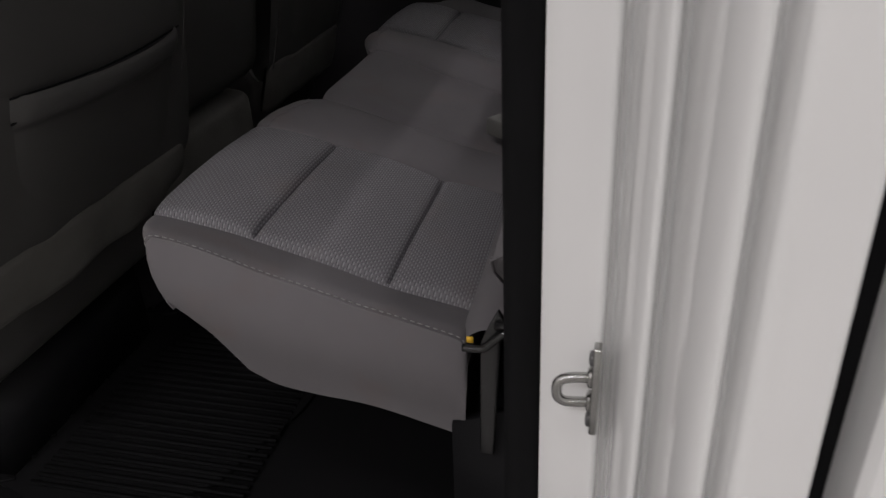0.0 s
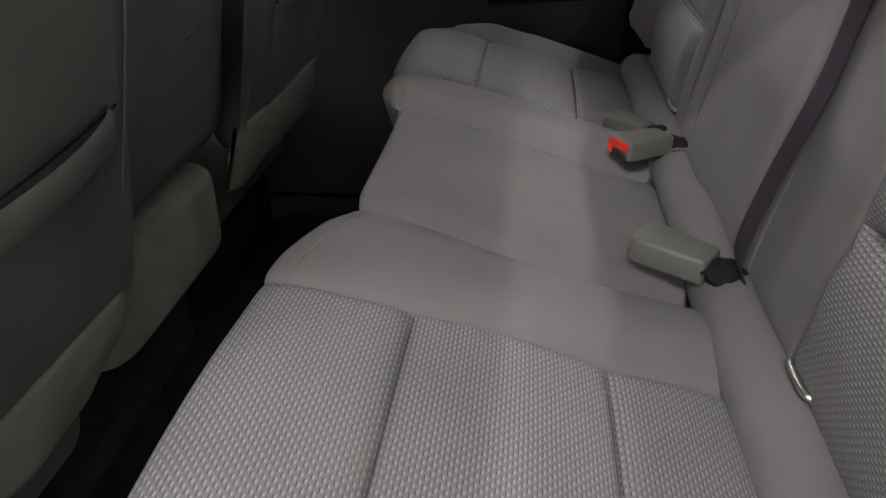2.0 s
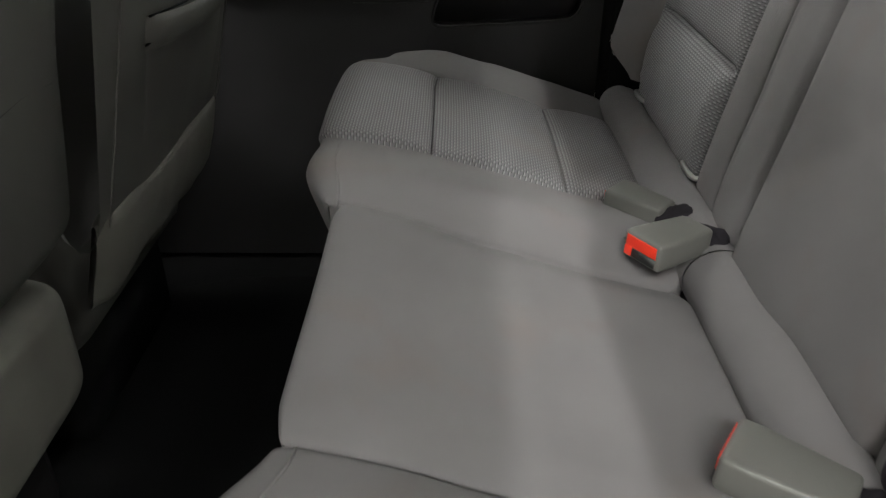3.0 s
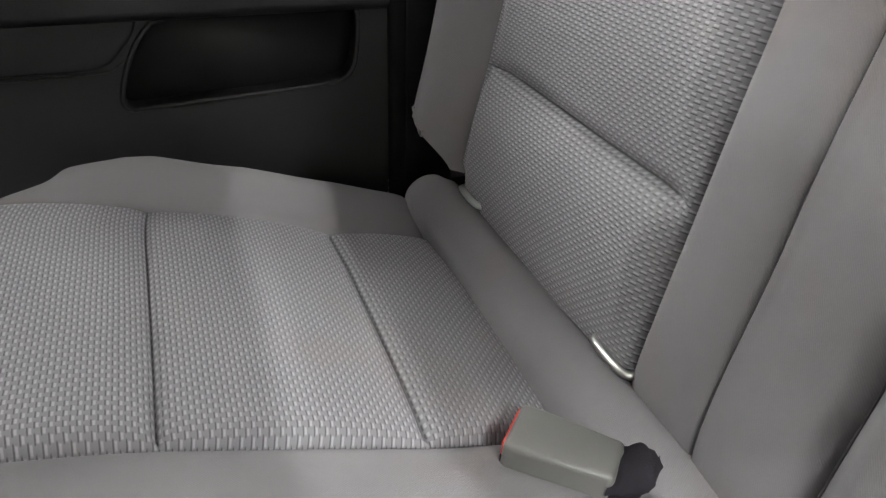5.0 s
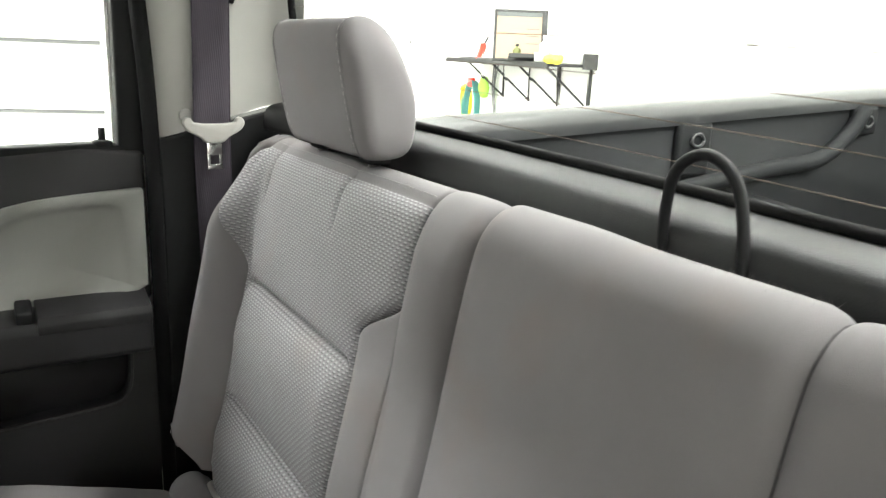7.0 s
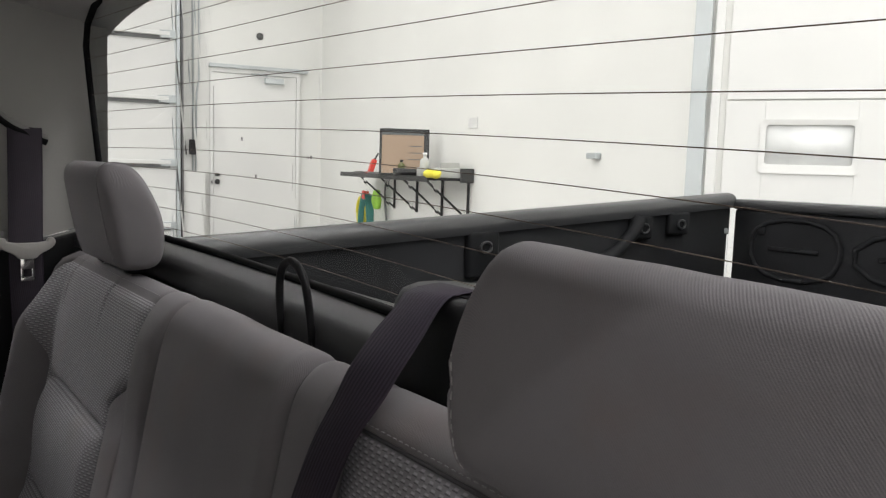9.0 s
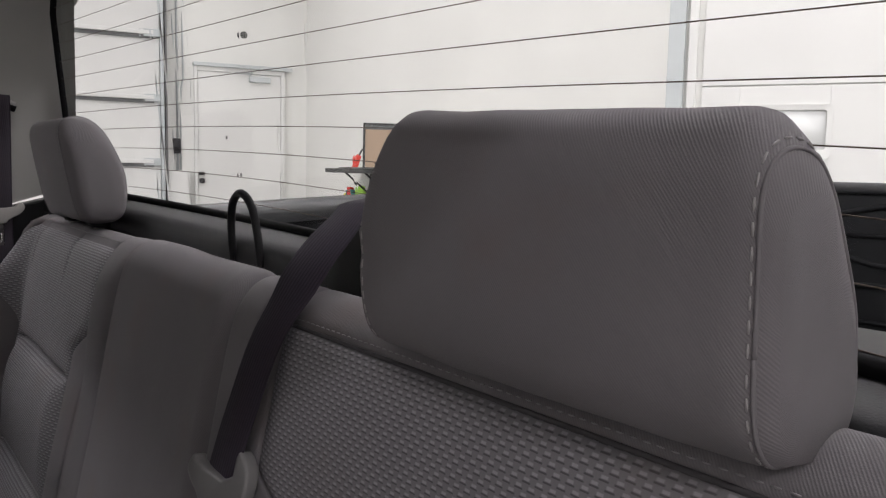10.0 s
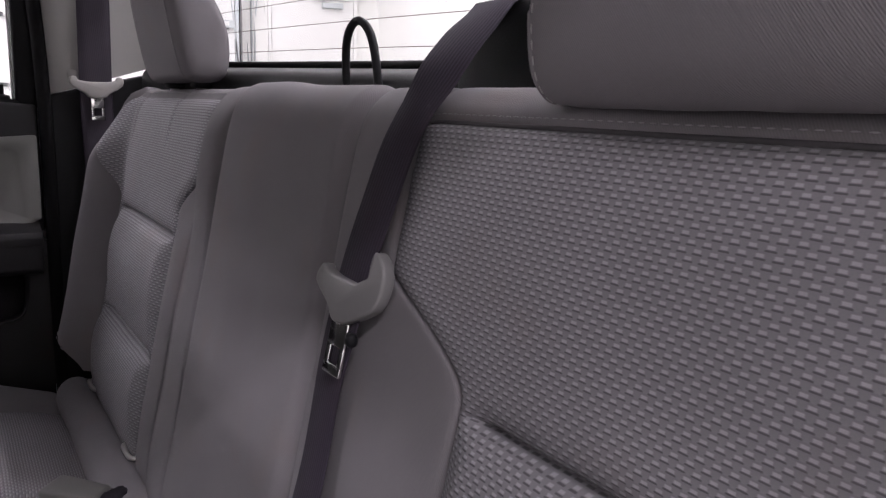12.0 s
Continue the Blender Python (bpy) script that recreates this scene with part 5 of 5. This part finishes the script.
bed = thing("truck_bed", "black lined pickup bed with dark rail caps and closed tailgate", "truck bed")
part("bed_floor", block(0.285, 1.95, -0.735, 0.735, 0.93, 0.985), BEDLINER, bed)
for k in range(9):
    y = -0.56 + 0.14 * k
    part("floor_ridge", block(0.30, 1.94, y - 0.035, y + 0.035, 0.985, 0.998, 0.005), BEDLINER, bed)
part("front_wall", block(0.285, 0.315, -0.73, 0.73, 0.985, 1.395, 0.006), BEDLINER, bed)
for s in (1, -1):
    a, b = sorted((s * 0.735, s * 0.760))
    part("side_wall", prism([(0.30, 0.985), (1.95, 0.985), (1.95, rail_z(1.95)), (0.30, rail_z(0.30))], "y", a, b), BEDLINER, bed)
    rows = []
    for k in range(40):
        x = 0.275 + 1.68 * k / 39
        z = rail_z(x)
        sec = [(0.722, -0.030), (0.718, -0.012), (0.722, 0.002), (0.732, 0.010), (0.750, 0.014), (0.778, 0.011), (0.790, -0.004), (0.790, -0.06)]
        rows.append([(x, s * y, z + dz) for y, dz in sec])
    part("rail_cap", sheet(rows), RAIL, bed, "dark grey plastic rail cap")
    # wheel housing
    rows = []
    for k in range(41):
        x = 0.72 + 0.74 * k / 40
        u = (x - 1.09) / 0.37
        h = 0.985 + 0.26 * max(0.0, 1 - abs(u) ** 3.2)
        rows.append([(x, s * y, z) for y, z in [(0.50, 0.98), (0.502, h - 0.03), (0.515, h - 0.008), (0.535, h), (0.74, h + 0.02)]])
    part("wheel_housing", sheet(rows), BEDLINER, bed)
    part("side_brace", tube(spline([(0.62, s * 0.715, 1.02), (0.70, s * 0.715, 1.20), (0.86, s * 0.715, 1.275), (1.18, s * 0.715, 1.318), (1.36, s * 0.715, 1.335), (1.46, s * 0.715, 1.39), (1.50, s * 0.715, 1.44)], 40)[0].tolist(), 0.018, 8), BEDLINER, bed)
    for x in (0.965, 1.52, 1.68):
        z = rail_z(x) - 0.060
        part("tie_down_pad", block(x - 0.045, x + 0.045, min(s * 0.716, s * 0.737), max(s * 0.716, s * 0.737), z - (0.070 if x < 1 else 0.03), z + 0.034, 0.008), BEDLINER, bed)
        part("tie_down_ring", tube([(x + 0.016 * math.cos(a), s * 0.712, z + 0.012 * math.sin(a)) for a in [2 * math.pi * q / 16 for q in range(17)]], 0.003, 6), RAIL, bed)
    part("corner_bracket", prism(chaikin([(s * 0.730, 1.385), (s * 0.742, 1.430), (s * 0.734, 1.470), (s * 0.742, 1.498), (s * 0.760, 1.498), (s * 0.768, 1.465), (s * 0.756, 1.420), (s * 0.752, 1.385)], 1), "x", 1.925, 1.945, 0.002), GALV, bed, "pale corner bracket at the tailgate")
    # white strip in place of the light that shows through the tailgate gap
    part("gap_light", prism([(s * 0.728, 1.05), (s * 0.734, 1.05), (s * 0.740, 1.385), (s * 0.734, 1.385)], "x", 1.940, 1.948), WHITE_PAINT, bed, "white strip standing in for light in the tailgate gap")
gate = part("tailgate", block(1.953, 2.02, -0.722, 0.722, 0.985, 1.462, 0.008), BEDLINER, bed, "closed black lined tailgate")
part("gate_cap", block(1.944, 2.03, -0.726, 0.726, 1.462, 1.492, 0.008), RAIL, gate)
for ya, yb, za, zb in ((0.40, 0.66, 1.27, 1.44), (-0.66, -0.40, 1.27, 1.44), (-0.36, 0.36, 1.27, 1.44), (-0.66, 0.66, 1.03, 1.23)):
    ring = chaikin([(ya, za), (yb, za), (yb, zb), (ya, zb)], 2)
    part("gate_rib", tube([(1.951, y, z) for y, z in ring + ring[:1]], 0.008, 6), BEDLINER, gate)
    part("gate_rib", tube([(1.951, ya + 0.06, (za + zb) / 2), (1.951, yb - 0.06, (za + zb) / 2)], 0.007, 6), BEDLINER, gate)
for y in (0.63, -0.63):
    part("gate_bolt", superbox(1.951, y, 1.405, 0.006, 0.014, 0.014, 2.4, 16, 8), BEDLINER, gate)

# ---- workshop fittings ----
gd = thing("sectional_door", "white sectional overhead door with steel struts", "garage door", kind="structure")
for k in range(7):
    z = 0.161 + 0.69 * k - 0.02
    room_part("door_panel", block(-4.4, 0.66, 8.955, 8.985, max(0.161, z), z + 0.672, 0.006), DOOR_WHITE, gd)
    room_part("panel_joint", block(-4.4, 0.66, 8.950, 8.962, z + 0.671, z + 0.691), JOINT_AND_SHADE, gd)
    if 0.4 < z:
        room_part("strut", block(-4.4, 0.60, 8.895, 8.955, z - 0.012, z + 0.030, 0.004), DOOR_WHITE, gd, "white steel strut")
        # added grey strip in place of the shadow below the strut
        room_part("strut_shade", block(-4.4, 0.60, 8.930, 8.9545, z - 0.050, z - 0.0125), JOINT_AND_SHADE, gd, "grey strip painted as the shadow under the strut")
        room_part("hinge", block(0.50, 0.665, 8.90, 8.955, z - 0.035, z + 0.045, 0.004), GALV, gd, "galvanised roller hinge")
trk = thing("door_track", "galvanised vertical track of the overhead door", "door track", kind="structure")
room_part("angle", block(0.664, 0.700, 8.86, 8.98, 0.161, 4.99, 0.003), GALV, trk)
room_part("rail", block(0.712, 0.732, 8.84, 8.98, 0.161, 4.99, 0.003), STEEL_DARK, trk)
cd = thing("conduit", "thin grey conduit down to a switch box", "conduit")
room_part("pipe", tube([(0.842, 8.985, 4.98), (0.842, 8.985, 1.44)], 0.012, 8), GALV, cd, smooth=True)
room_part("pipe", tube([(0.905, 8.985, 4.98), (0.905, 8.985, 2.45), (0.880, 8.985, 2.30), (0.872, 8.985, 1.44)], 0.009, 8), GALV, cd, smooth=True)
room_part("switch_box", block(0.800, 0.872, 8.94, 8.995, 1.625, 1.790, 0.004), DARK_TRIM, cd, "dark switch box")
wb = thing("wall_box", "white boxed wall section beside the door", "wall box")
room_part("box", block(0.735, 0.965, 8.88, 8.995, 0.161, 1.435, 0.006), DOOR_WHITE, wb)

pd = thing("door_1", "closed white steel service door with closer", "door", kind="structure")
room_part("leaf", block(1.060, 1.985, 8.965, 8.99, 0.17, 2.545, 0.003), DOOR_WHITE, pd)
for a, b, c, d in ((1.020, 1.056, 0.161, 2.60), (1.989, 2.030, 0.161, 2.60)):
    room_part("frame", block(a, b, 8.945, 8.995, c, d, 0.004), DOOR_WHITE, pd)
room_part("frame", block(1.056, 1.989, 8.945, 8.995, 2.550, 2.60, 0.004), DOOR_WHITE, pd)
room_part("drip_cap", block(1.010, 2.110, 8.90, 8.995, 2.600, 2.640, 0.004), GALV, pd, "grey drip cap over the door")
room_part("closer", block(1.62, 1.86, 8.90, 8.965, 2.455, 2.520, 0.008), GALV, pd, "grey door closer")
room_part("closer_arm", tube([(1.64, 8.90, 2.53), (1.46, 8.86, 2.545), (1.66, 8.93, 2.56)], 0.010, 6), GALV, pd)
for z in (1.33, 1.41):
    room_part("lock", superbox(1.100, 8.945, z, 0.030, 0.030, 0.030 if z < 1.4 else 0.018, 2.2, 16, 8), BLACK, pd, smooth=True)
hp = thing("wall_plug", "dark round hole plug in the white wall", "wall plug")
room_part("plug", superbox(1.572, 8.99, 2.985, 0.040, 0.02, 0.040, 2.2, 20, 10), BLACK, hp, smooth=True)
for u, z in ((1.36, 1.80), (2.17, 1.62), (1.52, 1.38)):
    mk = thing("wall_scuff", "small dark scuff on the white wall", "scuff")
    room_part("mark", block(u, u + 0.02, 8.955 if u < 2 else 8.993, 8.966 if u < 2 else 9.001, z, z + 0.04, 0.002), STEEL_DARK, mk)

# shelf on the wall behind the truck
sh = thing("wall_shelf", "black steel wall shelf on four triangular brackets", "shelf")
room_part("board", block(1.965, 2.298, 4.76, 6.90, 1.474, 1.492, 0.004), DARK_TRIM, sh)
room_part("front_lip", block(1.955, 1.968, 4.76, 6.90, 1.462, 1.500, 0.002), BLACK, sh)
room_part("end_plate", block(2.20, 2.298, 4.745, 4.765, 1.462, 1.56, 0.002), BLACK, sh)
for e in (4.81, 5.27, 5.79, 6.33):
    br = room_part("bracket", tube([(2.288, e, 1.195), (2.288, e, 1.474)], 0.010, 6), BLACK, sh)
    room_part("brace", tube([(2.288, e, 1.205), (1.975, e, 1.468)], 0.008, 6), BLACK, br)

mon = thing("monitor", "black framed flat screen propped on the wall shelf", "monitor")
MON = ROOM @ Matrix.Translation((2.02, 5.33, 1.493)) @ pose(0, 0, 0, -10, 0, -20)
for nm, bm, mt, lb in (("frame", joined(block(-0.205, 0.165, -0.012, 0.022, 0.00, 0.018, 0.003), block(-0.205, 0.165, -0.012, 0.022, 0.335, 0.353, 0.003), block(-0.205, -0.187, -0.012, 0.022, 0.0, 0.353, 0.003), block(0.125, 0.165, -0.012, 0.022, 0.0, 0.353, 0.003)), BLACK, ""),
                       ("screen", block(-0.190, 0.130, -0.006, 0.010, 0.014, 0.340), SCREEN, "pale brown lit page"),
                       ("title_bar", block(-0.186, 0.124, -0.0085, -0.005, 0.305, 0.335), BAR, "plain grey title bar"),
                       ("keyboard_tray", block(-0.10, 0.16, -0.16, -0.02, -0.002, 0.03, 0.005), BLACK, "black keyboard in front")):
    part(nm, moved(bm, MON), mt, mon, lb, smooth=False)
for k in range(3):
    part("text_bar", moved(block(0.02, 0.11, -0.0080, -0.0055, 0.22 - 0.05 * k, 0.226 - 0.05 * k), MON), BAR, mon, "plain bar of unreadable text", smooth=False)


def bottle(e1, e2, r, h, material, label, cap=None, name="bottle"):
    b = thing(name, label, name.replace("_", " "), "things on the wall shelf")
    prof = [(0.0, 0.0), (r, 0.0), (r, h * 0.62), (r * 0.85, h * 0.72), (r * 0.36, h * 0.80), (r * 0.36, h * 0.92), (0.0, h * 0.92)]
    rows = [[(e1 + q * math.cos(a), e2 + q * math.sin(a), 1.492 + z) for q, z in prof] for a in [2 * math.pi * k / 16 for k in range(17)]]
    room_part("body", sheet(rows), material, b, smooth=True)
    room_part("cap", tube([(e1, e2, 1.492 + h * 0.88), (e1, e2, 1.492 + h)], r * 0.45, 10), cap or BLACK, b, smooth=True)
    return b


bottle(2.00, 5.68, 0.032, 0.20, BLACK, "black spray bottle on the wall shelf", BLACK, "spray_bottle")
bottle(2.02, 5.50, 0.026, 0.13, BLACK, "small black bottle on the wall shelf", YELLOW)
bottle(1.99, 5.36, 0.030, 0.12, OLIVE, "olive green jar on the wall shelf", BLACK, "jar")
bottle(2.00, 4.92, 0.034, 0.17, CLEAR_PLASTIC, "translucent white bottle on the wall shelf", WHITE_PLASTIC)
rd = thing("marker_gun", "red hand tool leaning on the wall shelf", "hand tool", "things on the wall shelf")
room_part("body", moved(block(-0.022, 0.022, -0.02, 0.02, 0.0, 0.14, 0.006), Matrix.Translation((2.02, 6.22, 1.492)) @ pose(0, 0, 0, -20, 25, 0)), RED, rd)
room_part("nozzle", moved(tube([(0, 0, 0.13), (0.01, -0.01, 0.21)], 0.008, 8), Matrix.Translation((2.02, 6.22, 1.492)) @ pose(0, 0, 0, -20, 25, 0)), BLACK, rd, smooth=True)
yc = thing("cloth_pile", "crumpled yellow cloth on the wall shelf", "cloth", "things on the wall shelf")
bm = superbox(1.99, 4.74 + 0.02, 1.515, 0.05, 0.09, 0.030, 2.4, 28, 14)
for v in bm.verts:
    v.co += Vector((0, 0, 1)) * 0.015 * noise.noise(v.co * 28) + Vector((1, 0, 0)) * 0.012 * noise.noise(v.co * 33)
room_part("cloth", bm, LEMON, yc, smooth=True)
tr = thing("clear_tray", "translucent grey plastic tray on the wall shelf", "tray", "things on the wall shelf")
room_part("tray", joined(block(2.03, 2.22, 4.80, 5.15, 1.494, 1.50, 0.002), block(2.03, 2.036, 4.80, 5.15, 1.50, 1.56, 0.002), block(2.214, 2.22, 4.80, 5.15, 1.50, 1.60, 0.002), block(2.036, 2.214, 4.80, 4.806, 1.50, 1.56, 0.002)), CLEAR_PLASTIC, tr)
for e2, w in ((6.45, 0.10), (6.02, 0.14), (5.85, 0.09)):
    sc = thing("shelf_clutter", "small grey tools lying on the wall shelf", "tools", "things on the wall shelf")
    room_part("tool", block(1.98, 2.06, e2 - w, e2 + w, 1.492, 1.512, 0.005), STEEL_DARK, sc)

# things hanging below the shelf
hose = thing("yellow_hose", "coiled yellow hose hanging under the wall shelf", "hose")
room_part("coil", tube([(2.24 + 0.004 * k / 40, 7.16 + 0.11 * math.cos(k / 10), 1.10 + 0.15 * math.sin(k / 10)) for k in range(0, 190, 3)], 0.018, 8), LEMON, hose, smooth=True)
strap = thing("teal_strap", "teal and red strap hanging under the wall shelf", "strap")
room_part("webbing", ribbon([(2.18, 6.98, 0.98), (2.18, 6.95, 1.15), (2.18, 6.86, 1.30), (2.18, 6.74, 1.30), (2.18, 6.66, 1.15), (2.18, 6.66, 0.98)], (1, 0.5, 0), 0.07, 0.01), TEAL, strap, smooth=True)
room_part("buckle", block(2.15, 2.19, 6.75, 6.86, 1.25, 1.33, 0.01), RED, strap, "red buckle")
glove = thing("green_glove", "lime green rubber glove hanging under the wall shelf", "glove")
bm = superbox(2.20, 6.56, 1.26, 0.03, 0.09, 0.09, 2.6, 24, 12)
for v in bm.verts:
    v.co += Vector((0, 1, 0)) * 0.03 * noise.noise(v.co * 18)
room_part("glove", bm, LIME, glove, smooth=True)
basket = thing("wire_basket", "white wire basket with coloured cloths by the wall", "basket")
room_part("basket", joined(block(1.95, 2.25, 6.85, 7.45, 0.62, 0.64, 0.004), block(1.95, 1.96, 6.85, 7.45, 0.64, 0.97, 0.003), block(2.24, 2.25, 6.85, 7.45, 0.64, 0.97, 0.003), block(1.96, 2.24, 6.85, 6.86, 0.64, 0.97, 0.003), block(1.96, 2.24, 7.44, 7.45, 0.64, 0.97, 0.003)), WHITE_PLASTIC, basket)
bm = superbox(2.10, 6.70, 0.93, 0.09, 0.11, 0.09, 2.3, 24, 12)
for v in bm.verts:
    v.co += Vector((0, 1, 1)) * 0.03 * noise.noise(v.co * 16)
room_part("cloth", bm, LIME, basket, "lime green cloth", smooth=True)
room_part("stand", block(1.98, 2.22, 6.9, 7.4, 0.161, 0.62, 0.01), WHITE_PLASTIC, basket)
cb = thing("cable_bundle", "thin grey cables hanging under the wall shelf", "cables")
for k, (a, b) in enumerate(((6.52, 6.44), (6.48, 6.40), (6.42, 6.46))):
    room_part("cable", tube(spline([(2.27, a, 1.47), (2.26, (a + b) / 2 + 0.03, 1.25), (2.27, b, 0.95)], 16)[0].tolist(), 0.006, 6), STEEL_DARK, cb, smooth=True)
card = thing("paper_note", "small white paper note on the wall", "paper note")
room_part("sheet", block(2.293, 2.299, 4.72, 4.86, 1.84, 1.91, 0.001), WHITE_PLASTIC, card)
hook = thing("wall_hook", "small grey hook on the white wall", "hook")
room_part("hook", block(2.26, 2.299, 3.26, 3.34, 1.63, 1.66, 0.004), GALV, hook)

# sectional door beside the corner post
CW = ROOM @ Matrix.Translation((2.3, 2.62, 0)) @ pose(0, 0, 0, 0, 0, -48.6)
pc = thing("corner_post", "pale grey steel corner post", "post", kind="structure")
part("post", moved(block(0.000, 0.068, -0.035, 0.0, 0.161, 4.99, 0.003), CW), POST_GREY, pc, smooth=False)
part("cover_strip", moved(block(0.082, 0.120, -0.022, 0.0, 0.161, 4.99, 0.004), CW), DOOR_WHITE, pc, smooth=False)
sd = thing("rear_sectional_door", "white sectional door with a small framed window", "garage door", kind="structure")
for k in range(9):
    z0 = 0.161 + 0.42 * k + 0.04
    for a, b, c, d in (((0.145, 0.300, z0, z0 + 0.414), (0.640, 3.9, z0, z0 + 0.414), (0.300, 0.640, z0, 1.610), (0.300, 0.640, 1.785, z0 + 0.414)) if k == 3 else ((0.145, 3.9, z0, z0 + 0.414),)):
        part("door_panel", moved(block(a, b, -0.012, -0.002, c, d, 0.002), CW), DOOR_WHITE, sd, smooth=False)
outer, inner = rounded(0.284, 0.653, 1.579, 1.799, 0.02), rounded(0.307, 0.632, 1.616, 1.777, 0.014)
rows = [[(u, v, z) for u, z in ring + ring[:1]] for ring, v in ((outer, -0.012), (outer, -0.020), (inner, -0.016), (inner, -0.004))]
wf = part("window_frame", moved(sheet(rows), CW), DOOR_WHITE, sd, "white rounded window frame", smooth=False)
part("pane", moved(block(0.30, 0.640, -0.0055, -0.003, 1.61, 1.785), CW), FROSTED, wf, "pale frosted pane")
